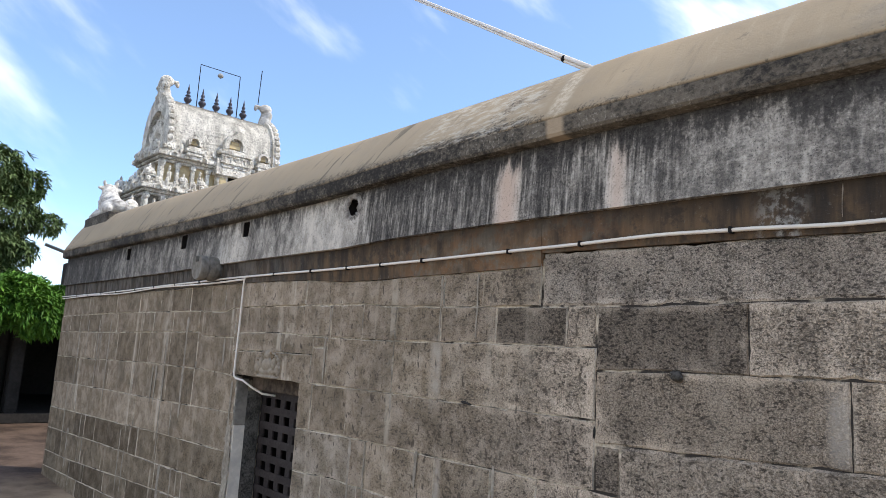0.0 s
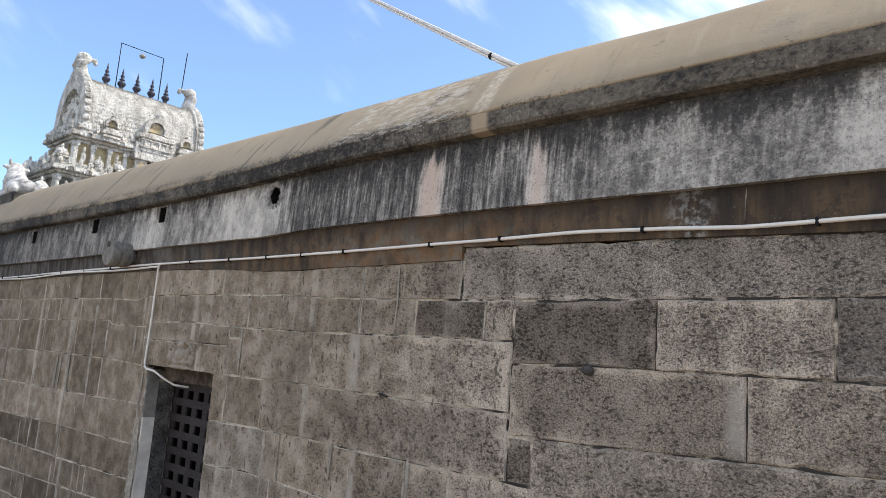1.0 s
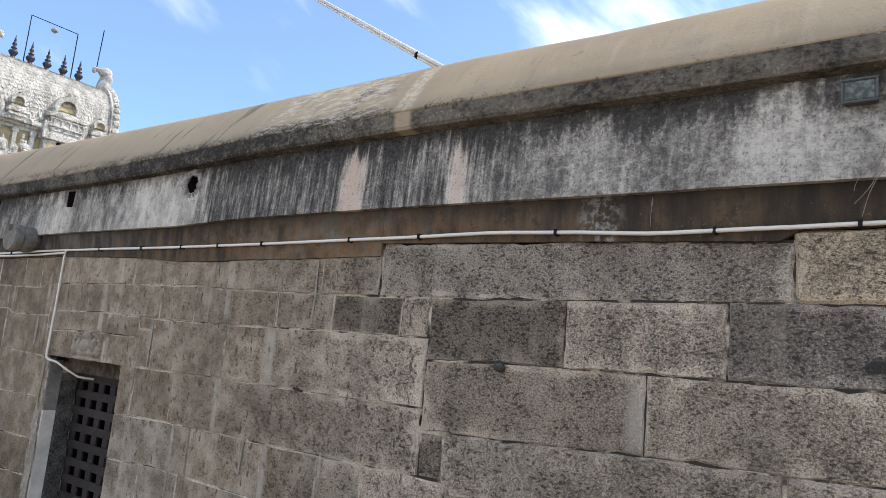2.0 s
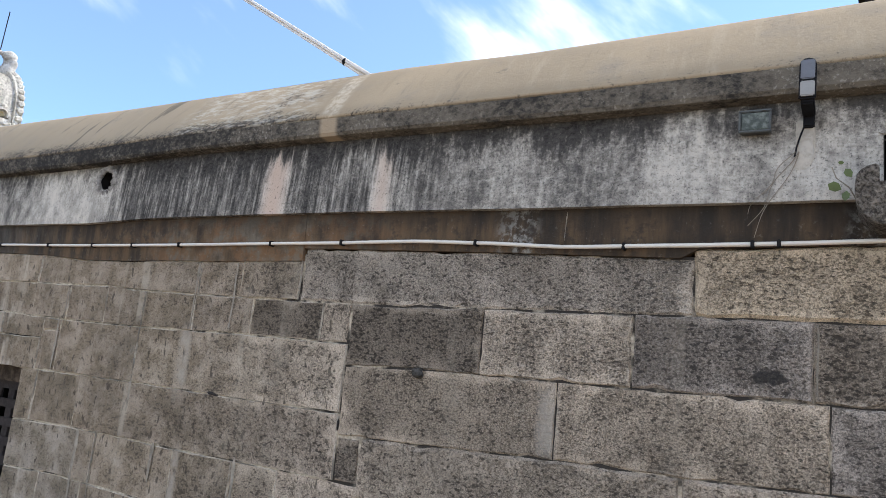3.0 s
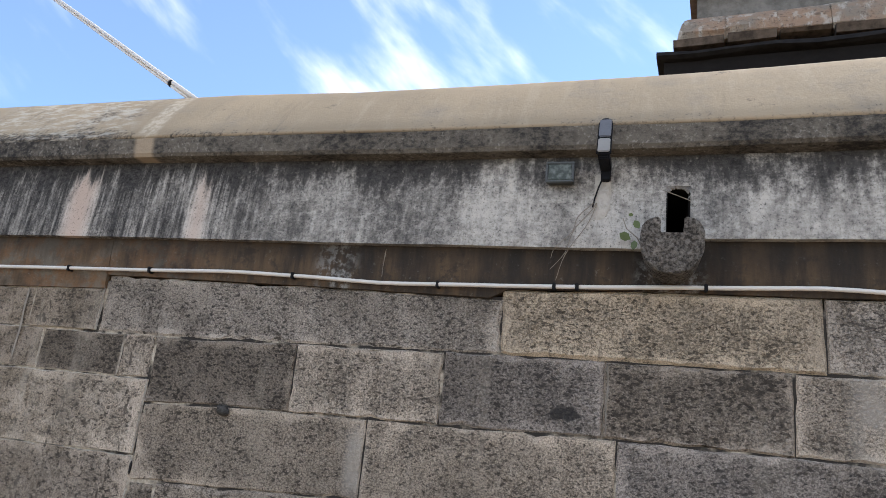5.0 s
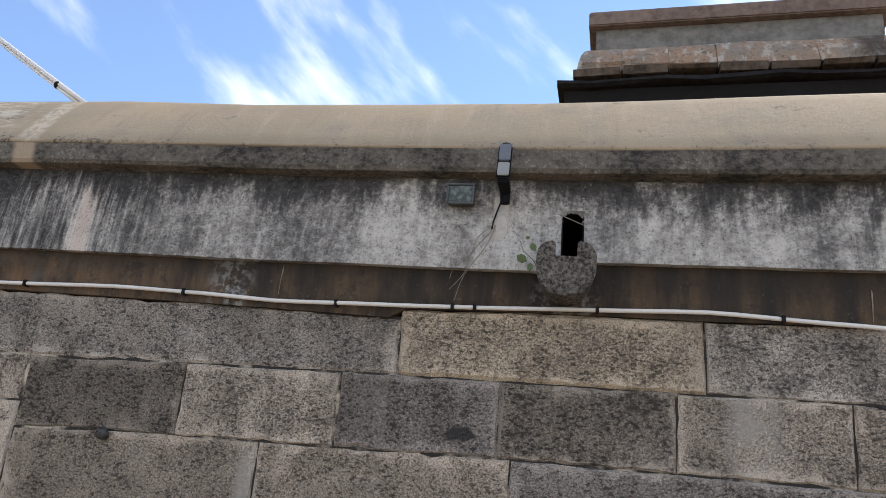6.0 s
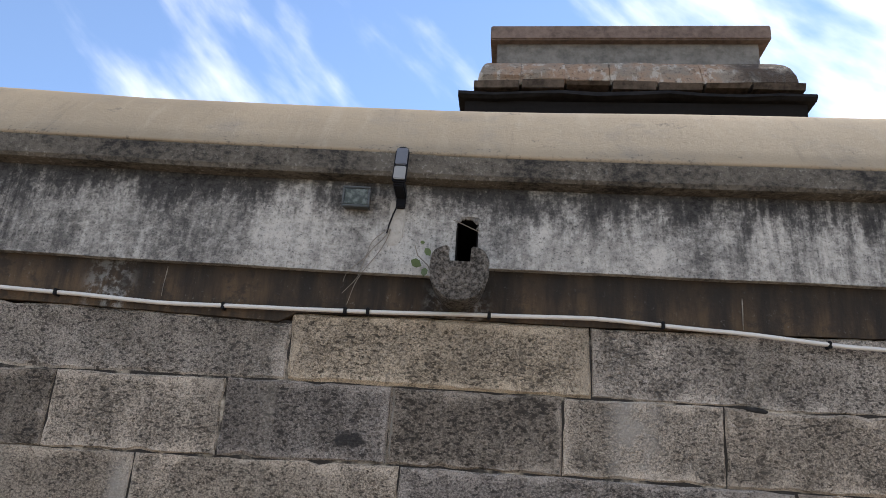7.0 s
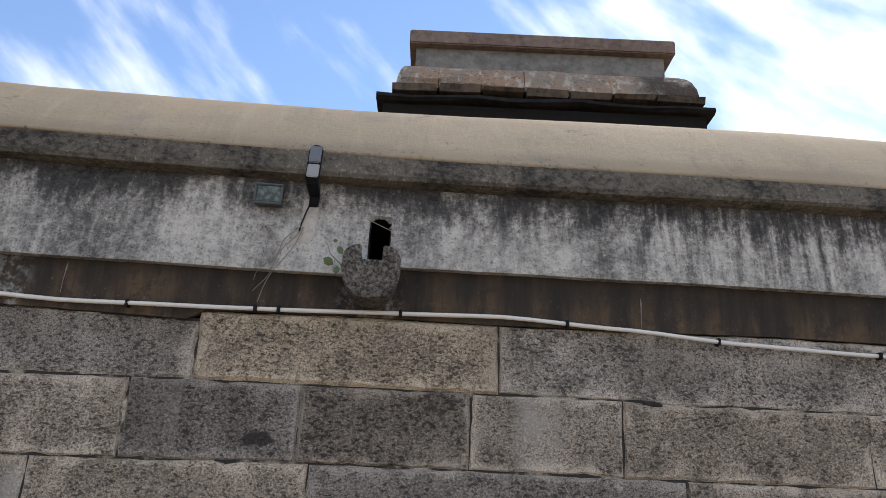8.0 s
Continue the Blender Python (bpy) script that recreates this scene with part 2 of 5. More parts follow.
def paint_band(q):
    run = q.noise(q.pos, 8.0, 6.0, 0.65, (1.0, 1.0, 0.15))
    blot = q.noise(q.pos, 4.0, 6.0, 0.68)
    speck = q.noise(q.pos, 45.0, 4.0, 0.7)
    col = q.mix(q.step(run, 0.35, 0.65), rgb(0.038, 0.032, 0.027), rgb(0.135, 0.09, 0.054))
    orange = q.math("MULTIPLY", q.box(q.x, -0.6, 1.3, 0.5), q.step(blot, 0.36, 0.56))
    rust = q.mix(q.step(q.noise(q.pos, 7.0, 5.0, 0.7), 0.42, 0.58), rgb(0.20, 0.115, 0.062), rgb(0.18, 0.15, 0.113))
    col = q.mix(q.math("MULTIPLY", orange, 0.8), col, rust)
    pale = q.math("ADD", q.box(q.x, 2.08, 2.26, 0.06), q.box(q.x, 3.62, 3.86, 0.06))
    pale = q.math("MULTIPLY", pale, q.step(q.noise(q.pos, 22.0, 5.0, 0.7), 0.44, 0.6))
    col = q.mix(q.math("MULTIPLY", pale, 0.8), col, rgb(0.38, 0.37, 0.34))
    col = q.mix(q.step(speck, 0.6, 0.72, 0.0, 0.35), col, rgb(0.30, 0.28, 0.25))
    soil = q.math("MULTIPLY", q.step(q.noise(q.pos, 10.0, 6.0, 0.72), 0.50, 0.64, 0.0, 0.75), q.math("MULTIPLY_ADD", q.box(q.x, -0.4, 1.2, 0.3), -0.6, 1.0))
    col = q.mix(soil, col, rgb(0.045, 0.038, 0.032))
    col = q.mix(q.step(q.x, 1.6, 3.2, 0.0, 0.25), col, rgb(0.03, 0.025, 0.02))
    # black streaks from the top, with the plaster ledge's shade painted in
    tongue = q.noise(q.pos, 13.0, 5.0, 0.65, (1.0, 1.0, 0.1))
    col = q.mix(q.step(q.math("MULTIPLY_ADD", tongue, 0.32, q.z), 3.17, 3.30, 0.0, 0.55), col, rgb(0.028, 0.025, 0.022))
    far = q.step(q.x, -3.5, -1.0, 0.7, 0.0)
    col = q.mix(far, col, q.mix(q.step(q.noise(q.pos, 9.0, 6.0, 0.7, (1.0, 1.0, 0.3)), 0.40, 0.62), rgb(0.04, 0.037, 0.034), rgb(0.15, 0.14, 0.125)))
    return {"Base Color": col, "Roughness": 0.9, "Normal": q.bump(q.math("ADD", blot, speck), 0.5, 0.012)}


def paint_coping(q):
    blot = q.noise(q.pos, 3.2, 8.0, 0.70)
    fine = q.noise(q.pos, 48.0, 5.0, 0.72)
    wide = q.noise(q.pos, 0.9, 3.0, 0.5)
    slant = q.add("ShaderNodeMapping", {"Vector": q.pos, "Rotation": (0, radians(40), 0), "Scale": (6.0, 1.0, 0.9)}).outputs[0]
    streak = q.noise(slant, 1.6, 5.0, 0.65)
    left = q.step(q.x, -1.0, 1.2, 1.0, 0.0)
    base = q.mix(q.step(wide, 0.35, 0.65), rgb(0.335, 0.262, 0.175), rgb(0.40, 0.31, 0.205))
    base = q.mix(q.step(blot, 0.48, 0.74, 0.0, 0.5), base, rgb(0.24, 0.215, 0.18))
    dribble = q.noise(q.pos, 9.0, 5.0, 0.68, (1.0, 0.12, 0.12))
    base = q.mix(q.step(dribble, 0.52, 0.68, 0.0, 0.5), base, rgb(0.43, 0.345, 0.24))
    base = q.mix(q.step(dribble, 0.42, 0.32, 0.0, 0.3), base, rgb(0.19, 0.155, 0.115))
    base = q.mix(q.step(fine, 0.61, 0.72, 0.0, 0.35), base, rgb(0.17, 0.14, 0.105))
    flaw = q.math("MULTIPLY", q.step(q.noise(q.pos, 7.0, 9.0, 0.8), 0.60, 0.68), q.step(wide, 0.40, 0.55, 0.2, 0.8))
    base = q.mix(flaw, base, rgb(0.15, 0.125, 0.095))
    base = q.mix(q.math("MULTIPLY", left, 0.45), base, rgb(0.32, 0.265, 0.19))
    base = q.mix(q.math("MULTIPLY", left, q.step(streak, 0.56, 0.68, 0.0, 0.65)), base, rgb(0.08, 0.073, 0.062))
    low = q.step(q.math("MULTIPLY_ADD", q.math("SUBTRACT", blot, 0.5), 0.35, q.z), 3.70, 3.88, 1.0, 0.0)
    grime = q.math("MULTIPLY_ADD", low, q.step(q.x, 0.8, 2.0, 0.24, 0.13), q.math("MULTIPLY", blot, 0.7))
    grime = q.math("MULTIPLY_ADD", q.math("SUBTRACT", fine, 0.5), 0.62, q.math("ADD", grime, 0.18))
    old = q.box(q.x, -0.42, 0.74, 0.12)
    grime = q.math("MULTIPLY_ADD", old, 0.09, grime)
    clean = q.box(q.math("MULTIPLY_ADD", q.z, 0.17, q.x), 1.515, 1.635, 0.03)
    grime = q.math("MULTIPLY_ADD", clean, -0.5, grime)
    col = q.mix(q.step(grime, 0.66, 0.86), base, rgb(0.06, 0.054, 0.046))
    pale = q.math("MULTIPLY", old, q.step(q.noise(q.pos, 15.0, 6.0, 0.72, (0.6, 1, 2)), 0.46, 0.60))
    col = q.mix(q.math("MULTIPLY", pale, 0.6), col, rgb(0.56, 0.51, 0.42))
    splash = q.math("MULTIPLY", clean, q.step(q.noise(q.pos, 26.0, 6.0, 0.75), 0.42, 0.58, 0.15, 0.75))
    col = q.mix(splash, col, rgb(0.58, 0.49, 0.37))
    return {"Base Color": col, "Roughness": 0.88, "Normal": q.bump(q.math("MULTIPLY_ADD", fine, 0.7, blot), 0.40, 0.009)}


def paint_fascia(q):
    blot = q.noise(q.pos, 5.0, 6.0, 0.68)
    fine = q.noise(q.pos, 55.0, 4.0, 0.7)
    wide = q.noise(q.pos, 0.7, 2.0, 0.5)
    v = q.math("ADD", q.math("MULTIPLY", blot, 0.6), q.math("MULTIPLY", wide, 0.5))
    right = q.step(q.x, 0.8, 3.2)
    v = q.math("ADD", v, q.math("MULTIPLY", right, 0.04))
    v = q.math("MULTIPLY_ADD", q.math("SUBTRACT", q.noise(q.pos, 42.0, 7.0, 0.80, (0.7, 1.0, 1.0)), 0.5), 0.85, v)
    col = q.mix(q.step(v, 0.45, 0.75), rgb(0.032, 0.030, 0.028), rgb(0.155, 0.135, 0.108))
    col = q.mix(q.math("MULTIPLY", q.step(fine, 0.54, 0.64, 0.0, 0.5), q.step(blot, 0.46, 0.60)), col, rgb(0.36, 0.335, 0.29))
    clean = q.box(q.x, 0.89, 1.01, 0.02)
    col = q.mix(q.math("MULTIPLY", clean, 0.75), col, rgb(0.46, 0.36, 0.25))
    return {"Base Color": col, "Roughness": 0.9, "Normal": q.bump(q.math("ADD", blot, fine), 0.5, 0.01)}


def plain(color, rough=0.6, metal=0.0, vary=0.25, scale=25.0, bump=0.2, dark=None):
    def paint(q):
        n = q.noise(q.pos, scale, 5.0, 0.65)
        b = q.noise(q.pos, scale * 0.13, 4.0, 0.6)
        low = dark or tuple(c * (1.0 - vary) for c in color)
        col = q.mix(q.step(q.math("MULTIPLY_ADD", n, 0.5, q.math("MULTIPLY", b, 0.5)), 0.35, 0.65), rgb(*low), rgb(*color))
        return {"Base Color": col, "Roughness": rough, "Metallic": metal, "Specular IOR Level": 0.5 if rough < 0.7 else 0.12, "Normal": q.bump(n, bump, 0.01)}
    return paint


def paint_tower(q):
    n = q.noise(q.pos, 2.2, 8.0, 0.74)
    f = q.noise(q.pos, 14.0, 6.0, 0.74)
    run = q.noise(q.pos, 3.5, 5.0, 0.65, (1.0, 1.0, 0.2))
    v = q.math("ADD", q.math("MULTIPLY", n, 0.5), q.math("MULTIPLY", run, 0.5))
    col = q.mix(q.step(v, 0.40, 0.60), rgb(0.86, 0.82, 0.74), rgb(0.46, 0.43, 0.375))
    # dark flecks: grime, and the shade of carved crevices put into colour
    col = q.mix(q.step(f, 0.53, 0.63, 0.0, 0.8), col, rgb(0.075, 0.068, 0.06))
    return {"Base Color": col, "Roughness": 0.92, "Normal": q.bump(q.math("ADD", n, q.math("MULTIPLY", f, 0.8)), 1.0, 0.09)}


def paint_ground(q):
    n = q.noise(q.pos, 1.2, 6.0, 0.65)
    f = q.noise(q.pos, 30.0, 5.0, 0.7)
    # reddish earth at the far left, darkened so its colour holds the tree shade
    col = q.mix(q.step(n, 0.35, 0.65), rgb(0.045, 0.031, 0.024), rgb(0.115, 0.08, 0.06))
    # paler sand, out of view, added to bounce warm light onto the wall
    bounce_sand = q.mix(q.step(n, 0.35, 0.65), rgb(0.30, 0.225, 0.152), rgb(0.39, 0.30, 0.207))
    col = q.mix(q.step(q.math("MULTIPLY_ADD", n, 2.0, q.x), -9.0, -6.5), col, bounce_sand)
    col = q.mix(q.step(f, 0.5, 0.7, 0.0, 0.35), col, rgb(0.12, 0.09, 0.07))
    return {"Base Color": col, "Roughness": 0.92, "Normal": q.bump(f, 0.5, 0.01)}


def leafy(dark, light):
    def paint(q):
        r = q.add("ShaderNodeNewGeometry").outputs["Random Per Island"]
        n = q.noise(q.pos, 1.3, 3.0, 0.5)
        col = q.mix(q.math("MULTIPLY_ADD", r, 0.6, q.step(n, 0.35, 0.65, 0.0, 0.4)), rgb(*dark), rgb(*light))
        return {"Base Color": col, "Roughness": 0.5, "Subsurface Weight": 0.0}
    return paint


def paint_pitted(q):
    n = q.noise(q.pos, 62.0, 4.0, 0.72)
    b = q.noise(q.pos, 9.0, 4.0, 0.6)
    pit = q.step(q.math("MULTIPLY_ADD", q.math("SUBTRACT", b, 0.5), 0.3, n), 0.32, 0.66)
    col = q.mix(pit, rgb(0.05, 0.043, 0.036), rgb(0.31, 0.272, 0.228))
    return {"Base Color": col, "Roughness": 0.93, "Normal": q.bump(pit, 1.0, 0.012)}


def paint_moulding(q):
    b = q.noise(q.pos, 4.0, 5.0, 0.65)
    run = q.noise(q.pos, 16.0, 5.0, 0.65, (1.0, 1.0, 0.2))
    f = q.noise(q.pos, 34.0, 5.0, 0.72)
    col = q.mix(q.step(b, 0.38, 0.6), rgb(0.31, 0.255, 0.195), rgb(0.40, 0.265, 0.175))
    col = q.mix(q.step(run, 0.50, 0.64, 0.0, 0.75), col, rgb(0.58, 0.52, 0.43))
    col = q.mix(q.step(f, 0.52, 0.66, 0.0, 0.7), col, rgb(0.10, 0.082, 0.065))
    end = q.math("MULTIPLY", q.step(q.x, 5.55, 5.75), q.step(b, 0.36, 0.5))
    col = q.mix(q.math("MULTIPLY", end, 0.8), col, rgb(0.05, 0.045, 0.04))
    return {"Base Color": col, "Roughness": 0.93, "Normal": q.bump(q.math("ADD", b, f), 0.9, 0.03)}


def paint_glass(q):
    n = q.noise(q.pos, 40.0, 4.0, 0.6)
    return {"Base Color": q.mix(q.step(n, 0.4, 0.65), rgb(0.055, 0.066, 0.056), rgb(0.16, 0.178, 0.158)), "Roughness": 0.4, "Specular IOR Level": 0.3}


M = {k: material(k, p) for k, p in {
    "granite": paint_granite, "edge": paint_edge, "mortar": paint_mortar, "plaster": paint_plaster, "band": paint_band,
    "coping": paint_coping, "fascia": paint_fascia, "tower": paint_tower, "ground": paint_ground,
    "tower_grey": plain((0.30, 0.27, 0.22), 0.9, dark=(0.06, 0.055, 0.05), scale=6.0, bump=0.6),
    "tower_cream": plain((0.62, 0.50, 0.30), 0.85, vary=0.35, scale=8.0),
    # near-black for openings, recesses and the turret's underside: shade put into colour
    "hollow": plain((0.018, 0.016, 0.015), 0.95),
    "pvc": plain((0.72, 0.67, 0.60), 0.45, vary=0.08, scale=30.0, bump=0.05),
    "clip": plain((0.016, 0.016, 0.017), 0.7),
    "iron": plain((0.055, 0.046, 0.044), 0.7, vary=0.45, scale=40.0),
    "lime": plain((0.78, 0.71, 0.61), 0.9, vary=0.3, scale=10.0),
    "limewash": plain((0.38, 0.335, 0.275), 0.93, dark=(0.19, 0.165, 0.13), scale=26.0, bump=0.4),
    "rimstone": plain((0.40, 0.375, 0.34), 0.95, dark=(0.10, 0.09, 0.08), scale=30.0, bump=0.8),
    "patchlime": plain((0.52, 0.475, 0.41), 0.93, dark=(0.30, 0.27, 0.23), scale=40.0, bump=0.6),
    "rubble": plain((0.16, 0.15, 0.135), 0.95, vary=0.85, scale=55.0, bump=1.0),
    "greystone": plain((0.26, 0.24, 0.208), 0.9, vary=0.55, scale=14.0, bump=0.6),
    "joint_dark": plain((0.055, 0.05, 0.046), 0.95, vary=0.7, scale=14.0, bump=0.6),
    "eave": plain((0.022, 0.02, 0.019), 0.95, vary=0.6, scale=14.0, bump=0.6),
    "carving": plain((0.33, 0.285, 0.225), 0.93, dark=(0.22, 0.185, 0.14), scale=34.0, bump=0.6),
    "drip": plain((0.15, 0.115, 0.088), 0.92, vary=0.75, scale=16.0, bump=0.6),
    "rufous": plain((0.24, 0.175, 0.14), 0.9, vary=0.5, scale=18.0, bump=0.5),
    "spoutstone": paint_pitted, "moulding": paint_moulding,
    "copper": plain((0.045, 0.045, 0.06), 0.45, metal=0.5),
    "whitewash": plain((0.62, 0.60, 0.56), 0.9, dark=(0.16, 0.15, 0.14), scale=16.0, bump=0.5),
    "aluminium": plain((0.10, 0.105, 0.10), 0.5, metal=0.3),
    "glass": paint_glass,
    "panel": plain((0.13, 0.135, 0.15), 0.45, vary=0.2),
    "plastic": plain((0.012, 0.012, 0.014), 0.75),
    "lens": plain((0.28, 0.27, 0.25), 0.6, vary=0.15),
    "root": plain((0.28, 0.24, 0.19), 0.8),
    "leaf_small": plain((0.11, 0.15, 0.04), 0.5, vary=0.4),
    "bark": plain((0.16, 0.12, 0.09), 0.9, vary=0.5, scale=14.0, bump=0.8),
    "leaf_near": leafy((0.030, 0.088, 0.014), (0.115, 0.24, 0.032)),
    "leaf_far": leafy((0.045, 0.08, 0.028), (0.15, 0.20, 0.08)),
    # near-black stone: shade is part of this colour
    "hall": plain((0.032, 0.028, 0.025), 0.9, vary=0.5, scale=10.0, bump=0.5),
    "shade": plain((0.45, 0.44, 0.42), 0.6),
}.items()}


# ---- builders ----
def mesh_of(bm, name, mat, smooth=False):
    me = bpy.data.meshes.new(name)
    bm.normal_update()
    bm.to_mesh(me)
    bm.free()
    me.materials.append(mat)
    if smooth:
        me.polygons.foreach_set("use_smooth", [True] * len(me.polygons))
    return me


def part(name, bm, mat, parent=None, label="", smooth=False):
    ob = new(name, mesh_of(bm, name, mat, smooth))
    ob.parent = parent
    return tagged(ob, label) if label else ob


def empty(name, at=(0, 0, 0)):
    ob = new(name)
    ob.location = at
    ob.empty_display_size = 0.1
    return ob


def boxes(*list_of):
    """Boxes given as (x0, x1, y0, y1, z0, z1[, bevel])."""
    bm = bmesh.new()
    for b in list_of:
        add_box(bm, *b)
    return bm


def add_box(bm, x0, x1, y0, y1, z0, z1, bevel=0.0):
    one = bmesh.new()
    bmesh.ops.create_cube(one, size=1.0, matrix=Matrix.LocRotScale(((x0 + x1) / 2, (y0 + y1) / 2, (z0 + z1) / 2), None, (x1 - x0, y1 - y0, z1 - z0)))
    if bevel:
        bmesh.ops.bevel(one, geom=one.edges[:], offset=bevel, segments=2, affect="EDGES")
    join(bm, one)


def join(bm, one, m=None):
    if m is not None:
        one.transform(m)
    me = bpy.data.meshes.new("tmp")
    one.to_mesh(me)
    one.free()
    bm.from_mesh(me)
    bpy.data.meshes.remove(me)


def add_ball(bm, at, size, rot=(0, 0, 0), sub=2):
    one = bmesh.new()
    bmesh.ops.create_icosphere(one, subdivisions=sub, radius=1.0)
    join(bm, one, Matrix.LocRotScale(at, Euler([radians(a) for a in rot]), size))


def tube(points, r, seg=8, r_end=None, bm=None):
    bm = bm or bmesh.new()
    pts = [Vector(p) for p in points]
    last = None
    n = len(pts)
    side = None
    for i, p in enumerate(pts):
        d = (pts[min(i + 1, n - 1)] - pts[max(i - 1, 0)]).normalized()
        if side is None:
            side = d.orthogonal().normalized()
        side = (side - d * side.dot(d)).normalized()
        other = d.cross(side)
        rr = r if r_end is None else r + (r_end - r) * i / (n - 1)
        ring = [bm.verts.new(p + (side * math.cos(a) + other * math.sin(a)) * rr) for a in [2 * math.pi * k / seg for k in range(seg)]]
        if last:
            for k in range(seg):
                bm.faces.new((last[k], last[(k + 1) % seg], ring[(k + 1) % seg], ring[k]))
        else:
            bm.faces.new(ring[::-1])
        last = ring
    bm.faces.new(last)
    return bm


def lathe(profile, seg=20, at=(0, 0, 0)):
    """Turned solid from (radius, height) pairs."""
    bm = bmesh.new()
    last = None
    for r, z in profile:
        ring = [bm.verts.new((at[0] + r * math.cos(2 * math.pi * k / seg), at[1] + r * math.sin(2 * math.pi * k / seg), at[2] + z)) for k in range(seg)]
        if last:
            for k in range(seg):
                bm.faces.new((last[k], last[(k + 1) % seg], ring[(k + 1) % seg], ring[k]))
        else:
            bm.faces.new(ring[::-1])
        last = ring
    bm.faces.new(last)
    return bm


def fused(ob, size):
    """One skin over overlapping forms."""
    skin = ob.modifiers.new("skin", "REMESH")
    skin.mode, skin.voxel_size, skin.use_smooth_shade = "VOXEL", size, True
    return ob


def sweep_x(profile, xs, lift, wobble=0.0, lift_top=None):
    """A closed (y, z) outline carried along x, lifted by lift(x), or by lift_top(x) at its top."""
    bm = bmesh.new()
    z0, z1 = min(p[1] for p in profile), max(p[1] for p in profile)
    last = None
    for x in xs:
        ring = []
        for i, (y, z) in enumerate(profile):
            w = wobble * noise.noise(Vector((x * 1.3, i * 3.1, z * 2.0)))
            up = lift(x)
            if lift_top:
                up += (lift_top(x) - up) * min(1.0, (z - z0) / (z1 - z0) * 1.3)
            ring.append(bm.verts.new((x, y + w * 0.6, z + up + w)))
        if last:
            k = len(ring)
            for i in range(k):
                bm.faces.new((last[i], last[(i + 1) % k], ring[(i + 1) % k], ring[i]))
        else:
            bm.faces.new(ring[::-1])
        last = ring
    bm.faces.new(last)
    return bm


# ---- the long wall ----
WEST, EAST = -9.9, 12.0


def on(line, x):
    """Height of a line of (x, z) at x."""
    for (xa, za), (xb, zb) in zip(line, line[1:]):
        if x <= xb:
            return za + (zb - za) * max(0.0, (x - xa) / (xb - xa))
    return line[-1][1]


def sag(x):
    """How far the cornice strays from its level."""
    return on([(-9.9, -0.02), (-7.0, -0.035), (-4.9, -0.047), (-3.3, -0.05), (-1.8, -0.04), (-0.8, -0.012), (0.0, 0.0), (1.2, 0.002), (2.5, -0.009), (3.7, -0.010), (4.2, -0.006), (5.2, 0.015), (6.0, 0.025), (12.0, 0.03)], x)


def crest(x):
    """How far the ridge of the coping strays from its level."""
    return on([(-9.9, 0.11), (-7.5, 0.085), (-6.3, 0.055), (-4.5, 0.012), (-3.0, -0.005), (-1.5, -0.022), (0.5, -0.024), (1.2, -0.022), (2.0, -0.044), (2.9, -0.043), (3.6, -0.036), (4.2, -0.02), (4.8, 0.006), (5.4, 0.024), (6.0, 0.04), (12.0, 0.05)], x)


def foot(x):
    """Lower edge of the plaster, with a step up at the near spout."""
    return on([(-9.9, 3.125), (-5.0, 3.122), (-3.4, 3.14), (-1.3, 3.138), (-0.5, 3.163), (0.5, 3.166), (1.4, 3.162), (2.4, 3.154), (3.76, 3.151), (3.765, 3.20), (4.7, 3.21), (5.6, 3.22), (12.0, 3.23)], x)


def steps(a, b, d):
    n = max(1, round((b - a) / d))
    return [a + (b - a) * i / n for i in range(n + 1)]


def level(z):
    return [(-20.0, z), (20.0, z)]


# bed joints of the newer stretch, from the top
NEW_BEDS = [
    [(0.78, 2.963), (1.5, 2.952), (2.1, 2.942), (3.017, 2.92), (3.019, 2.962), (3.65, 2.978), (4.32, 2.976), (5.1, 2.988), (5.6, 3.0), (12, 3.0)],
    [(0.8, 2.652), (1.5, 2.645), (2.0, 2.656), (3.0, 2.667), (4.33, 2.671), (4.88, 2.673), (5.13, 2.658), (5.4, 2.672), (6.0, 2.668), (12, 2.66)],
    [(1.18, 2.305), (1.66, 2.326), (2.4, 2.332), (2.99, 2.338), (3.3, 2.347), (4.2, 2.347), (4.88, 2.344), (6.0, 2.346), (12, 2.34)],
    [(1.2, 1.93), (1.9, 1.955), (2.43, 1.977), (3.0, 1.99), (3.54, 2.012), (4.5, 2.0), (12, 2.0)],
    level(1.63)]
# bed joints of the middle stretch, up to the door
MID_BEDS = [
    [(-3.1, 2.93), (-2.35, 2.918), (-1.85, 2.907), (-1.32, 2.873), (-0.79, 2.868), (-0.42, 2.878), (0.0, 2.876), (0.78, 2.887)],
    [(-3.2, 2.683), (-1.85, 2.69), (-1.3, 2.686), (-0.97, 2.69), (-0.72, 2.668), (0.0, 2.657), (0.8, 2.651), (1.19, 2.648)],
    [(-3.1, 2.435), (-2.3, 2.45), (-1.9, 2.436), (-1.4, 2.423), (-0.57, 2.417), (0.3, 2.428), (1.19, 2.425)],
    [(-1.7, 2.042), (-0.6, 2.05), (0.3, 2.046), (1.2, 2.048)],
    [(-1.86, 1.662), (-1.1, 1.685), (-0.1, 1.684), (1.38, 1.693)],
    [(-1.88, 1.322), (-1.28, 1.35), (0.0, 1.338), (1.38, 1.34)]]
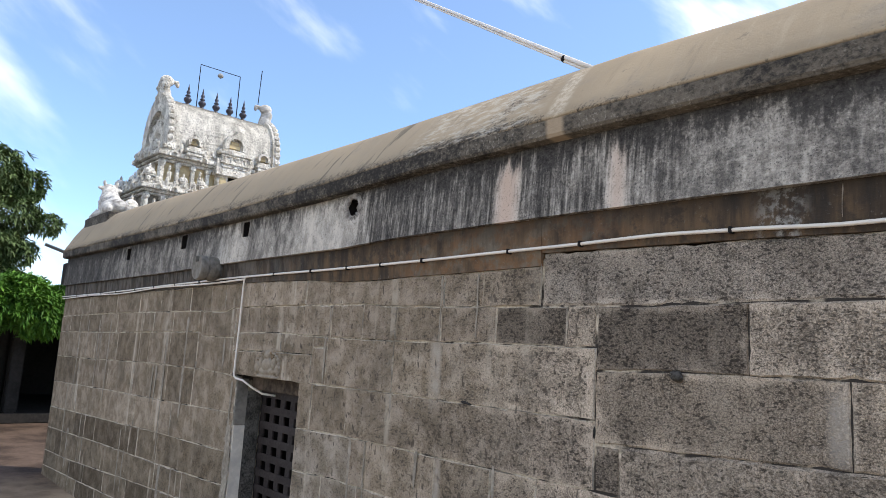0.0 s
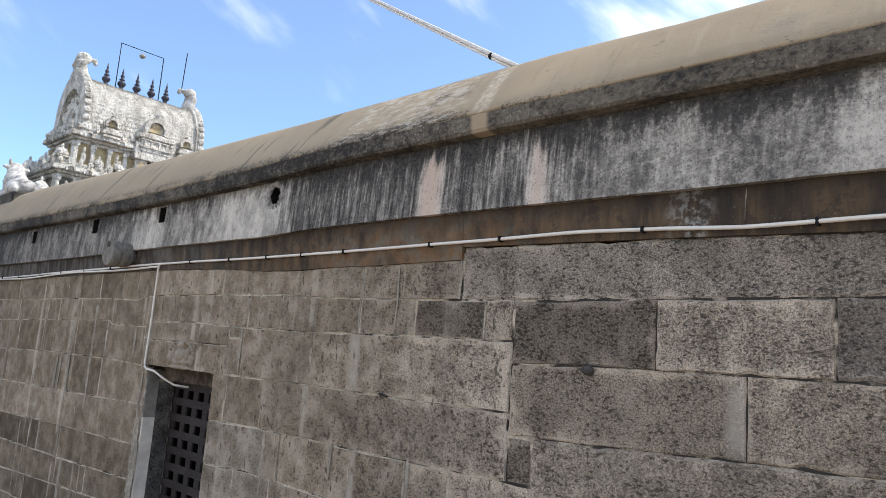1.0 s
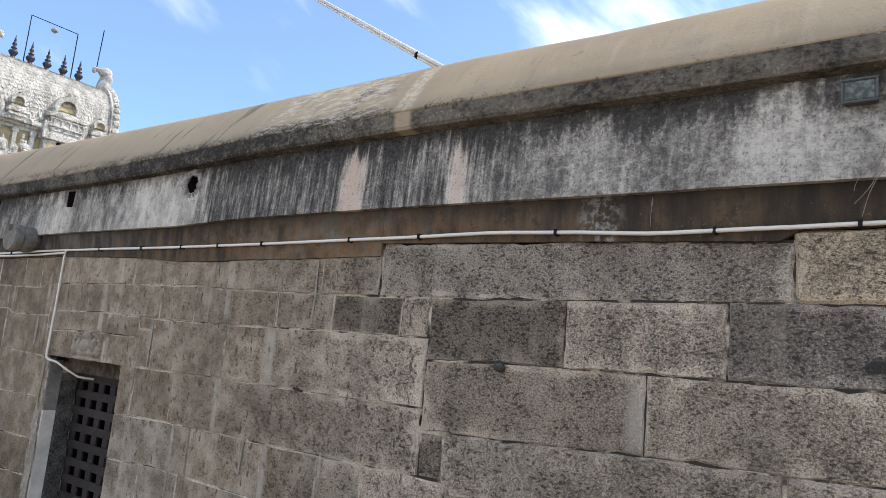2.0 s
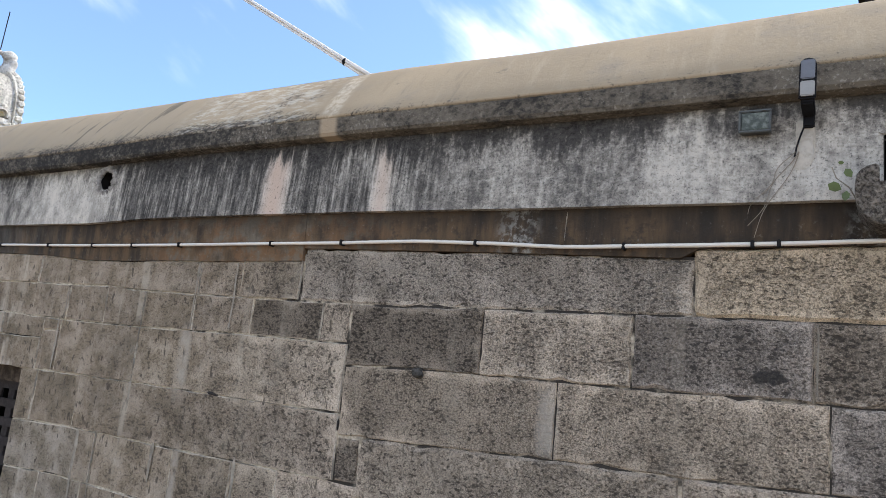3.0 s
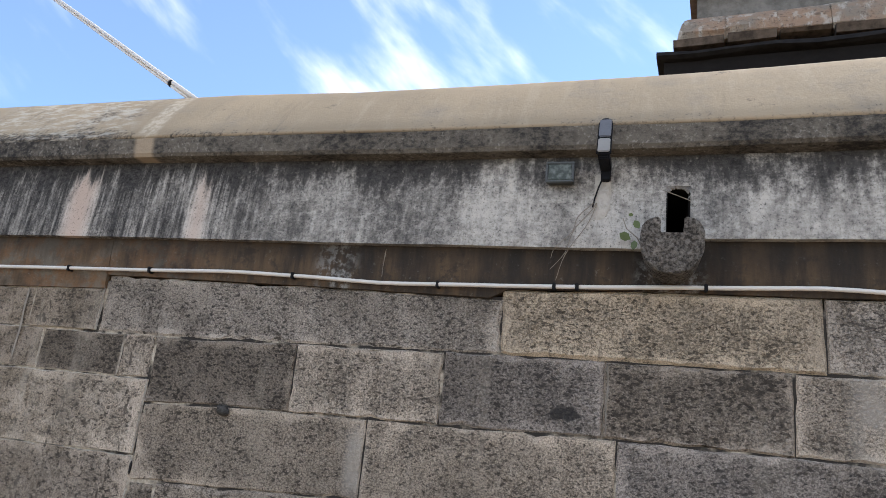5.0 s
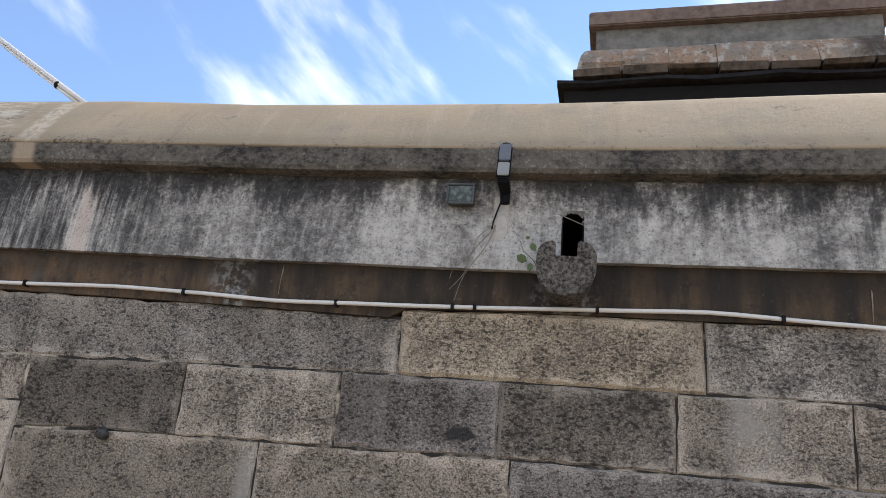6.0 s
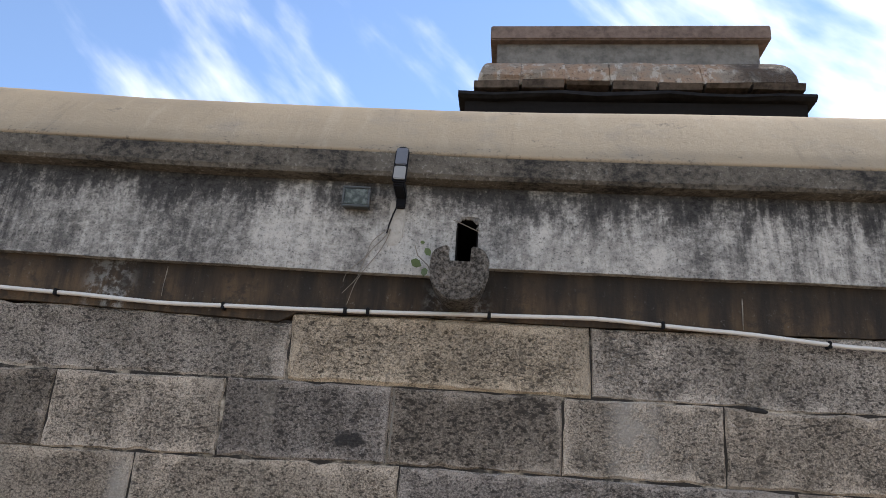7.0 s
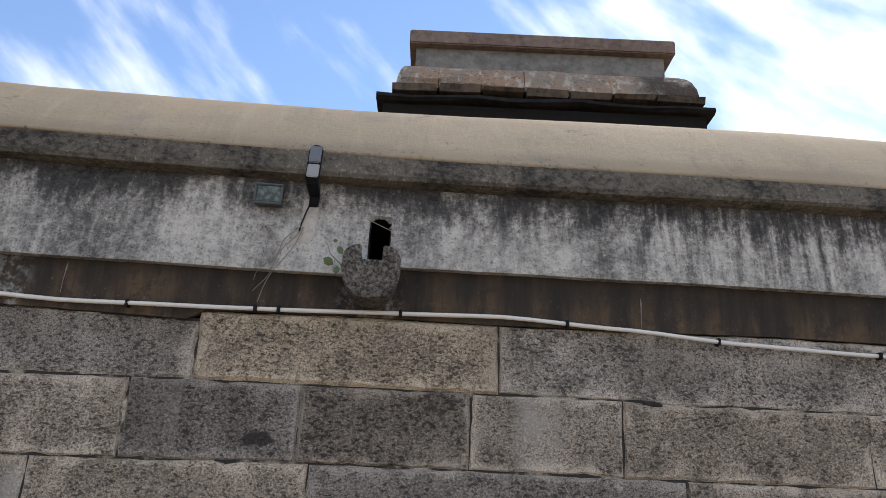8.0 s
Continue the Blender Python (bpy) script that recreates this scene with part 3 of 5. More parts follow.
# bed joints of the old stretch beyond the door, and its upright joints course by course
OLD_BEDS = [
    [(-9.9, 2.90), (-3.0, 2.93)],
    [(-9.9, 2.605), (-7.2, 2.648), (-4.18, 2.655), (-3.44, 2.64), (-3.3, 2.676), (-3.0, 2.68)],
    [(-9.9, 2.348), (-7.1, 2.375), (-5.3, 2.41), (-4.05, 2.43), (-3.95, 2.388), (-3.0, 2.386)],
    [(-9.9, 1.945), (-8.0, 1.97), (-5.8, 2.025), (-3.9, 2.04), (-3.0, 2.015)],
    [(-9.9, 1.522), (-7.0, 1.588), (-4.87, 1.625), (-3.0, 1.668)],
    [(-9.9, 1.107), (-7.0, 1.19), (-5.35, 1.245), (-3.0, 1.297)],
    [(-9.9, 0.77), (-7.0, 0.868), (-5.0, 0.915), (-3.0, 0.985)],
    [(-9.9, 0.40), (-8.5, 0.44), (-5.8, 0.59), (-3.0, 0.73)],
    [(-9.9, 0.155), (-7.0, 0.265), (-3.0, 0.40)],
    level(-0.1)]

DOOR = (-3.04, -1.85, 2.03)       # opening: from x, to x, top
ground = tagged(part("ground", boxes((-2000, 2000, -2000, 2000, -0.5, 0.0)), M["ground"]), "trodden reddish brown earth and paving of the courtyard", "ground", kind="structure")

wall = tagged(part("wall_south", boxes(
    (WEST + 0.02, DOOR[0] - 0.02, 0.009, 0.75, -0.3, 2.93), (DOOR[1] + 0.02, EAST, 0.009, 0.75, -0.3, 2.93),
    (DOOR[0] - 0.02, DOOR[1] + 0.02, 0.009, 0.75, DOOR[2] + 0.03, 2.93),
    (WEST + 0.02, EAST, 0.60, 0.75, 2.93, 3.7)), M["mortar"]),
    "long weathered granite block wall with pale mortar joints", "wall", kind="structure")

# holes through the plaster: x from, x to, z from, z to
HOLES = [(-6.73, -6.57, 3.37, 3.535), (-4.76, -4.59, 3.38, 3.545), (-3.14, -3.0, 3.385, 3.54), (-1.25, -1.10, 3.39, 3.535), (3.715, 3.815, 3.175, 3.445)]


def plaster_sheet():
    bm = bmesh.new()
    xs = sorted({WEST, EAST, 3.762, *[h[0] for h in HOLES], *[h[1] for h in HOLES]})
    for a, b in zip(xs, xs[1:]):
        hole = next((h for h in HOLES if h[0] - 1e-6 <= a and b <= h[1] + 1e-6), None)
        spans = [(3.145, hole[2]), (hole[3], 3.66)] if hole else [(3.145, 3.66)]
        pts = steps(a, b, 0.08)
        for z0, z1 in spans:
            face = lambda z: -0.062 + 0.03 * (z - 3.145) / 0.5
            f0 = lambda x: (foot(min(max(x, a + 0.004), b - 0.004)) - 3.145 if z0 < 3.2 else 0.0) + 0.002 * noise.noise(Vector((x * 7.0, z0, 4.0)))
            last = None
            for x in pts:
                w = 0.004 * noise.noise(Vector((x * 2.0, z0, 1.0)))
                ring = [bm.verts.new(v) for v in ((x, face(z0) + w, z0 + f0(x) + w), (x, face(z1) + w, z1), (x, 0.60, z1), (x, 0.60, z0 + f0(x)))]
                if last:
                    for i in range(4):
                        bm.faces.new((last[i], last[(i + 1) % 4], ring[(i + 1) % 4], ring[i]))
                else:
                    bm.faces.new(ring[::-1])
                last = ring
            bm.faces.new(last)
    bmesh.ops.recalc_face_normals(bm, faces=bm.faces[:])
    return bm


part("plaster_band", plaster_sheet(), M["plaster"], wall, "lime plaster band streaked with black mould")


def band(xs, low):
    """The render band between the plaster and the top bed joint."""
    bm = bmesh.new()
    last = None
    for x in xs:
        w = 0.005 * noise.noise(Vector((x * 2.3, 0.5, 7.0)))
        z0, z1 = on(low, x) + 0.003 * noise.noise(Vector((x * 11.0, 0.0, 2.0))), foot(x) + 0.012
        ring = [bm.verts.new(v) for v in ((x, -0.011 + w, z0), (x, -0.021 + w, z1), (x, 0.29, z1), (x, 0.29, z0))]
        if last:
            for i in range(4):
                bm.faces.new((last[i], last[(i + 1) % 4], ring[(i + 1) % 4], ring[i]))
        else:
            bm.faces.new(ring[::-1])
        last = ring
    bm.faces.new(last)
    return bm


part("lower_band", band(steps(WEST + 0.01, -3.052, 0.12), OLD_BEDS[0]), M["band"], wall, "rust brown stained render band")
part("lower_band", band(steps(-3.048, 0.791, 0.08), MID_BEDS[0]), M["band"], wall, "rust brown stained render band")
part("lower_band", band(steps(0.794, EAST, 0.08), NEW_BEDS[0]), M["band"], wall, "rust brown stained render band")
# near-black sleeves: grime, and the shade inside the holes painted in
for a, b, c, d in HOLES:
    t = 0.006
    part("hole_lining", boxes((a, b, 0.56, 0.596, c, d), (a, a + t, -0.035, 0.56, c, d), (b - t, b, -0.035, 0.56, c, d), (a + t, b - t, -0.03, 0.56, c, c + t), (a + t, b - t, -0.03, 0.56, d - t, d)), M["hollow"], wall)
rag = bmesh.new()
for k in range(16):
    a = 2 * math.pi * k / 16
    add_ball(rag, (-1.175 + 0.095 * math.cos(a), -0.04, 3.463 + 0.095 * math.sin(a)), (random.uniform(0.02, 0.04), 0.018, random.uniform(0.02, 0.04)), (0, random.uniform(0, 90), 0), 1)
add_ball(rag, (-1.155, 0.03, 3.41), (0.05, 0.05, 0.03), (10, 20, 0), 1)
add_ball(rag, (-1.195, 0.05, 3.48), (0.05, 0.05, 0.025), (0, -20, 0), 1)
for k in range(9):
    a = math.pi * k / 8
    add_ball(rag, (3.765 + 0.062 * math.cos(a), -0.03, 3.40 + 0.055 * math.sin(a)), (random.uniform(0.012, 0.026), 0.014, random.uniform(0.012, 0.026)), (0, random.uniform(0, 90), 0), 1)
part("hole_rim", rag, M["rimstone"], wall, "broken masonry rim round a drain hole")
part("cornice", sweep_x([(-0.02, 3.603), (-0.108, 3.611), (-0.122, 3.628), (-0.127, 3.717), (0.60, 3.717), (0.60, 3.603)], steps(WEST - 0.02, EAST, 0.1), sag, 0.007), M["fascia"], wall, "projecting cornice dark with old grime")
arc = [(-0.124, 3.721), (-0.117, 3.745), (-0.05, 3.84), (0.02, 3.94), (0.10, 4.035), (0.17, 4.115), (0.22, 4.165), (0.27, 4.198), (0.33, 4.212), (0.46, 4.20), (0.58, 4.12), (0.68, 3.98), (0.76, 3.80), (0.78, 3.721)]
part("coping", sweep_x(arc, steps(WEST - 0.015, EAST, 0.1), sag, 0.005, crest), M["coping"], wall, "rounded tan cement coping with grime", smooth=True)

# ---- ashlar blocks ----
def block(x0, x1, low, high, tint):
    """One dressed block between two bed joints: uneven outline, worn arrises, nearly flat face."""
    j = lambda s: random.uniform(-s, s)
    new_stone = x0 > 0.7
    gap = random.uniform(0.0018, 0.0036) if new_stone else random.uniform(0.0026, 0.0046)
    proud = random.uniform(-0.007, 0.003)
    e = random.uniform(0.006, 0.013) if new_stone else random.uniform(0.0025, 0.005)
    a, b = x0 + gap, x1 - gap
    lean = j(0.006)
    n_long = max(4, min(40, round((b - a) / 0.055)))
    o = [(a + (b - a) * i / n_long, on(low, a + (b - a) * i / n_long) + gap) for i in range(n_long)]
    zs = (on(low, b) + gap, on(high, b) - gap)
    o += [(b + lean * i / 6, zs[0] + (zs[1] - zs[0]) * i / 6) for i in range(6)]
    o += [(b + lean + (a - b) * i / n_long, on(high, b + (a - b) * i / n_long) - gap) for i in range(n_long)]
    zs = (on(high, a) - gap, on(low, a) + gap)
    o += [(a + lean * (1 - i / 6), zs[0] + (zs[1] - zs[0]) * i / 6) for i in range(6)]
    k = len(o)
    outer, inner = [], []
    chip = random.uniform(0.2, 1.0)
    for i, (px, pz) in enumerate(o):
        (ax, az), (bx, bz) = o[i - 1], o[(i + 1) % k]
        nx, nz = -(bz - az), bx - ax
        L = math.hypot(nx, nz)
        nx, nz = nx / L, nz / L
        w = 0.006 * noise.noise(Vector((px * 8.0, pz * 8.0, x0))) + (0.004 if new_stone else 0.002) * noise.noise(Vector((px * 31.0, pz * 31.0, x0)))
        d = e * random.uniform(0.6, 1.5)
        if new_stone and random.random() < 0.05 * chip:
            w, d = w + random.uniform(0.004, 0.010), d * 1.6
        outer.append((px + nx * w, pz + nz * w))
        inner.append((px + nx * (w + d), pz + nz * (w + d)))
    verts = [(px, 0.06, pz) for px, pz in outer] + [(px, 0.010 + proud * 0.3, pz) for px, pz in outer] + [(px, proud + j(.0015), pz) for px, pz in inner]
    faces = []
    for p, q in ((0, k), (k, 2 * k)):
        faces += [(p + i, p + (i + 1) % k, q + (i + 1) % k, q + i) for i in range(k)]
    faces.append(tuple(range(2 * k, 3 * k)))
    me = bpy.data.meshes.new("block")
    me.from_pydata(verts, [], faces)
    me.materials.append(M["granite"])
    me.materials.append(M["edge"])
    for i in range(k if new_stone else 2 * k):
        me.polygons[i].material_index = 1
    ob = new("block", me)
    ob.parent = wall
    ob.color = (*tint, 1.0)
    return ob


def tint(kind="n"):
    k = random.uniform(0.93, 1.06)
    base = {"n": (0.89, 0.86, 0.815), "d": (0.54, 0.52, 0.495), "g": (0.85, 0.85, 0.85), "y": (0.90, 0.84, 0.73), "b": (0.77, 0.735, 0.685), "l": (0.60, 0.565, 0.51), "k": (0.38, 0.352, 0.312), "s": (0.67, 0.67, 0.69), "m": (0.86, 0.825, 0.785)}[kind]
    return tuple(c * k for c in base)


def course(low, high, joints, kinds=""):
    for i, (a, b) in enumerate(zip(joints, joints[1:])):
        block(a, b, low, high, tint(kinds[i] if i < len(kinds) else random.choice("mmbbg")))


def filler(a, b, lo, hi):
    xs = [a]
    while b - xs[-1] > hi:
        xs.append(xs[-1] + random.uniform(lo, hi))
    return xs + [b]


course(NEW_BEDS[1], NEW_BEDS[0], [0.795, 3.018, 4.328, 6.5, 8.3, 10.2, 12.0], "gyg")
course(NEW_BEDS[2], NEW_BEDS[1], [1.188, 2.012, 2.764, 3.48, 4.208, 4.882, 6.02, 7.4, 9.0, 10.6, 12.0], "dnsdnb")
course(NEW_BEDS[3], NEW_BEDS[2], [1.191, 2.425, 3.54, 5.16, 6.7, 8.4, 10.1, 12.0], "bbsm")
course(NEW_BEDS[4], NEW_BEDS[3], [1.352, 2.99, 4.3, 5.6, 7.2, 8.8, 10.4, 12.0], "nm")
for z0, z1 in ((1.27, 1.63), (0.92, 1.27), (0.56, 0.92), (0.2, 0.56), (-0.1, 0.2)):
    course(level(z0), level(z1), [1.38] + filler(1.38, 12.0, 0.9, 1.6)[1:])
course(MID_BEDS[1], MID_BEDS[0], [-3.05, -1.85, -1.285, -0.06, 0.317, 0.79], "mmmmb")
course(MID_BEDS[2], MID_BEDS[1], [-3.18, -1.86, -1.415, -0.973, -0.57, -0.07, 0.44, 0.984, 1.183], "mmmmbmdn")
course(MID_BEDS[3], MID_BEDS[2], [-1.45, -0.57, 1.186], "mn")
course(MID_BEDS[3], level(2.337), [-1.69, -1.453], "m")
course(MID_BEDS[4], MID_BEDS[3], [-1.85, -1.64, -1.12, 1.196], "bbm")
course(MID_BEDS[5], MID_BEDS[4], [-1.85, -1.04, -0.838, -0.06, 0.448, 0.805, 1.38], "gmmbnm")
block(1.20, 1.345, MID_BEDS[4], level(1.925), tint("d"))
for z0, z1 in ((1.0, 1.33), (0.65, 1.0), (0.3, 0.65), (-0.1, 0.3)):
    course(level(z0), level(z1) if z1 < 1.3 else MID_BEDS[5], [-1.85] + filler(-1.85, 1.38, 0.45, 0.9)[1:])
# over the door
OVER = [(-3.2, 2.262), (-2.37, 2.275), (-1.66, 2.279)]
course(OVER, MID_BEDS[2], [-3.18, -2.22, -1.672], "nb")
course(level(2.341), MID_BEDS[2], [-1.669, -1.453], "b")
block(-3.18, -1.69, level(2.032), OVER, tint("b"))
OLD_JOINTS = [
    [-8.9, -8.0, -7.0, -6.05, -5.3, -4.37, -3.82, -3.46, -3.05], [-9.3, -8.75, -7.65, -6.9, -6.16, -5.47, -4.83, -4.08, -3.18],
    [-8.67, -7.8, -6.78, -5.55, -4.85, -4.05, -3.18], [-8.54, -7.05, -6.0, -4.85, -4.08, -3.04],
    [-9.2, -8.45, -7.0, -5.8, -4.6, -3.04], [-8.97, -8.35, -7.83, -7.34, -6.5, -5.86, -5.58, -4.92, -4.28, -3.04],
    [-9.3, -8.95, -7.85, -6.9, -5.92, -4.9, -4.1, -3.04], [-9.3, -8.4, -7.6, -6.7, -5.8, -4.8, -3.9, -3.04], [-8.8, -7.9, -7.0, -6.1, -5.0, -4.2, -3.04]]
for high, low, xs, dk in zip(OLD_BEDS, OLD_BEDS[1:], OLD_JOINTS, ("bbl", "bbl", "bbl", "bbl", "mbb", "kkl", "kll", "kll", "kkl")):
    course(low, high, [WEST] + xs, [random.choice(dk) for k in range(12)])


def lime_streak(x, z0, z1, w, y=0.0):
    """A run of lime wash down the face: a thin skin with ragged sides."""
    n = max(6, int((z1 - z0) / 0.035))
    bm = bmesh.new()
    last = None
    for i in range(n + 1):
        u = i / n
        z = z1 + (z0 - z1) * u
        k = w * (0.35 + 0.65 * (1 - u) ** 0.6) * random.uniform(0.6, 1.1) * (0.3 if i in (0, n) else 1.0)
        c = x + 0.012 * noise.noise(Vector((x * 9, z * 5, 0)))
        ring = [bm.verts.new((c - k / 2, y - 0.0050, z)), bm.verts.new((c, y - 0.0085, z)), bm.verts.new((c + k / 2, y - 0.0050, z))]
        if last:
            for q in range(2):
                bm.faces.new((last[q], ring[q], ring[q + 1], last[q + 1]))
        last = ring
    part("lime_streak", bm, M["limewash"], wall)


for x, z0, z1, w in ((-0.57, 1.86, 2.06, 0.05), (-1.03, 1.15, 1.69, 0.06), (-0.83, 1.2, 1.7, 0.025), (-0.25, 1.45, 1.70, 0.06),
                     (0.47, 1.45, 1.71, 0.05), (-1.49, 2.05, 2.44, 0.05), (-1.44, 2.42, 2.66, 0.03), (-0.08, 2.43, 2.87, 0.03),
                     (0.27, 2.45, 2.87, 0.03), (-3.12, 0.9, 1.97, 0.07), (-3.10, 0.1, 1.55, 0.20), (-3.07, 0.1, 1.35, 0.16), (3.49, 2.36, 2.66, 0.015), (0.79, 2.66, 2.9, 0.02)):
    lime_streak(x, z0, z1, w * 0.7)
for x in (2.42, 4.98):
    lime_streak(x, 3.0, 3.14, 0.006, -0.015)
for k in range(20):
    x = random.uniform(-9.4, -3.2) if k % 3 else random.uniform(-9.0, -6.4)
    z1 = random.choice((2.6, 2.38, 2.38, 2.03, 1.6, 1.2, 0.95, 0.95, 0.55)) + 0.01 * x + 0.03
    lime_streak(x, max(0.05, z1 - random.uniform(0.25, 1.4)), z1, random.choice((0.04, 0.06, 0.08, 0.11)))

# ---- door ----
door = tagged(empty("door_1", (0, 0, 0)), "dark iron lattice door set back in a granite doorway", "door", kind="structure")
x0, x1, zt = DOOR
YD = 0.30
for i in range(7):
    x = x0 + 0.02 + i * (x1 - x0 - 0.04) / 6
    part("upright_bar", boxes((x - 0.045, x + 0.045, YD, YD + 0.02, 0.0, 1.87, 0.004)), M["iron"], door)
for i in range(13):
    z = 0.06 + i * 0.150
    part("cross_bar", boxes((x0 + 0.005, x1 - 0.005, YD - 0.022, YD - 0.001, z - 0.035, z + 0.035, 0.004)), M["iron"], door)
part("head_frame", boxes((x0 - 0.01, x1 + 0.01, 0.17, YD + 0.06, 1.90, 2.052, 0.01)), M["drip"], door, "rough brown head stone")
part("jamb", boxes((x0 - 0.015, x0 + 0.012, 0.012, 0.13, 0.0, 1.55, 0.004)), M["lime"], door, "white limewashed jamb edge")
part("jamb", boxes((x0 - 0.015, x0 + 0.010, 0.012, 0.13, 1.552, 1.995, 0.004)), M["greystone"], door)
part("jamb", boxes((x0 - 0.015, x0 + 0.02, 0.132, YD - 0.03, 0.0, 1.88, 0.004)), M["rubble"], door, "dark rough jamb stone")
part("jamb", boxes((x1 - 0.012, x1 + 0.015, 0.012, YD - 0.03, 0.0, 1.995, 0.004)), M["greystone"], door)
# near-black lining and back sheet paint the darkness behind the lattice
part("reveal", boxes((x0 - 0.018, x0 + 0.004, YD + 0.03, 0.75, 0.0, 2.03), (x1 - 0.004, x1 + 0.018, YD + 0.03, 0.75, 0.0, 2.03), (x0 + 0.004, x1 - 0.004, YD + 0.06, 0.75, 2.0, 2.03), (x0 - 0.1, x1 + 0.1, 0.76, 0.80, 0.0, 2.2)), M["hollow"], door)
# unseen closed box behind that sheet, its near-black colour painting shade too
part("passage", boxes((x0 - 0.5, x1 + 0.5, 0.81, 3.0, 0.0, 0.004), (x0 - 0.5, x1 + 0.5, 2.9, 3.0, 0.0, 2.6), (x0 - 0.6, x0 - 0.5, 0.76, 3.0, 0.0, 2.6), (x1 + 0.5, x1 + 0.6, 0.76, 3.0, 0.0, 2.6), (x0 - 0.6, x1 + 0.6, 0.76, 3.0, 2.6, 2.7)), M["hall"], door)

# ---- conduit along the wall ----
conduit = tagged(empty("conduit"), "white plastic electrical conduit clipped along the wall", "conduit")
RUN = [(-9.93, 2.935), (-8.0, 2.935), (-7.2, 2.942), (-5.0, 2.968), (-3.03, 2.983), (-1.0, 2.975), (0.0, 2.98), (0.95, 2.988), (1.6, 2.995), (2.0, 2.985), (2.45, 2.965), (3.0, 2.972), (3.25, 2.978), (3.87, 2.994), (4.35, 3.008), (4.9, 2.984), (5.43, 2.948), (6.1, 2.933), (8.0, 2.93), (12.0, 2.93)]


def run_z(x):
    for (a, za), (b, zb) in zip(RUN, RUN[1:]):
        if a <= x <= b:
            u = (x - a) / (b - a)
            return za + (zb - za) * (u * u * (3 - 2 * u) * 0.5 + u * 0.5)
    return 2.93


part("pipe", tube([(x, -0.038 - 0.004 * math.sin(x * 5), run_z(x)) for x in steps(-9.93, 12.0, 0.12)], 0.0098, 8), M["pvc"], conduit, smooth=True)
part("pipe", tube([(x, -0.036, run_z(x) - 0.024 + 0.008 * math.sin(x * 2.1)) for x in steps(-9.9, -3.0, 0.15)], 0.010, 8), M["pvc"], conduit, smooth=True)
part("drop_pipe", tube([(-2.96, -0.036, 2.985), (-3.0, -0.036, 2.975), (-3.018, -0.034, 2.94), (-3.03, -0.03, 2.5), (-3.045, -0.03, 2.06), (-3.04, -0.03, 2.02), (-3.0, -0.03, 2.0), (-2.9, 0.0, 1.985), (-2.84, 0.06, 1.93), (-2.78, 0.15, 1.87), (-2.68, 0.24, 1.86)], 0.010, 8), M["pvc"], conduit, smooth=True)
for x in (-9.0, -8.4, -7.7, -7.0, -6.2, -5.5, -4.8, -4.1, -2.4, -1.75, -1.2, -0.75, -0.27, 0.55, 1.09, 1.95, 2.71, 3.25, 3.35, 3.88, 4.63, 5.33, 6.10, 7.0, 8.0):
    part("clip", boxes((x - 0.0075, x + 0.0075, -0.053, -0.012, run_z(x) - 0.016, run_z(x) + 0.016, 0.003)), M["clip"], conduit, "black saddle clip")

# ---- stay pipes over the coping ----
stay = tagged(empty("stay_pipe"), "pair of white pipes rising from behind the coping", "pipe")
A, B = Vector((0.935, 0.245, 4.14)), Vector((-4.37, 2.285, 7.54))
for k, off in enumerate((Vector((0, 0, 0)), Vector((-0.011, 0.005, -0.022)))):
    part("pipe", tube([A + off + (B - A) * u for u in [i / 20 for i in range(21)]], 0.0155 - 0.005 * k, 14), M["pvc"], stay, smooth=True)
part("clip", tube([A + (B - A) * 0.062 + Vector((-0.005, 0.002, -0.010)), A + (B - A) * 0.065 + Vector((-0.005, 0.002, -0.010))], 0.026, 12), M["clip"], stay)


# ---- water spouts ----
def spout(x, z, r, rings, square=False):
    bm = bmesh.new()
    seg = 36
    prof = []
    for k in range(seg):
        a = math.pi / 2 + 2 * math.pi * (k + 0.5) / seg
        c, d = math.cos(a), math.sin(a)
        if d > 0 and square:
            m = (abs(c) ** 3.6 + abs(d) ** 3.6) ** (-1 / 3.6)
            c, d = c * m, d * m
        prof.append((r * c * (1 + 0.02 * math.sin(3 * a)), r * d * (0.97 if d < 0 else 0.98)))
    notch = r * (0.39 if square else 0.34)
    prof = [p for p in prof if not (abs(p[0]) < notch and p[1] > 0)]
    prof = [(-notch, r * 0.9), *prof, (notch, r * 0.9), (notch * 0.95, r * 0.42), (-notch, r * 0.42)]
    last = None
    for i, (y, s) in enumerate(rings):
        ring = [bm.verts.new((x + px * s + 0.004 * noise.noise(Vector((px * 30, y * 30, pz * 30))), y, z + pz * s)) for px, pz in prof]
        if last:
            k = len(ring)
            for q in range(k):
                bm.faces.new((last[q], last[(q + 1) % k], ring[(q + 1) % k], ring[q]))
        last = ring
    bm.faces.new(last)
    bmesh.ops.recalc_face_normals(bm, faces=bm.faces[:])
    return bm


tagged(part("water_spout", spout(3.741, 3.123, 0.124, ((0.1, 0.90), (-0.03, 0.92), (-0.12, 0.96), (-0.20, 0.99), (-0.232, 1.0), (-0.24, 0.96)), True), M["spoutstone"]), "pitted granite rain spout with notched round face", "water spout", "spouts on the wall")
tagged(part("water_spout", spout(-3.68, 3.09, 0.13, ((0.1, 0.7), (-0.02, 0.8), (-0.06, 0.98), (-0.11, 1.05), (-0.15, 0.98), (-0.17, 0.88), (-0.18, 1.02), (-0.24, 1.06), (-0.26, 1.0))), M["greystone"]), "worn granite rain spout below the plaster band", "water spout", "spouts on the wall")

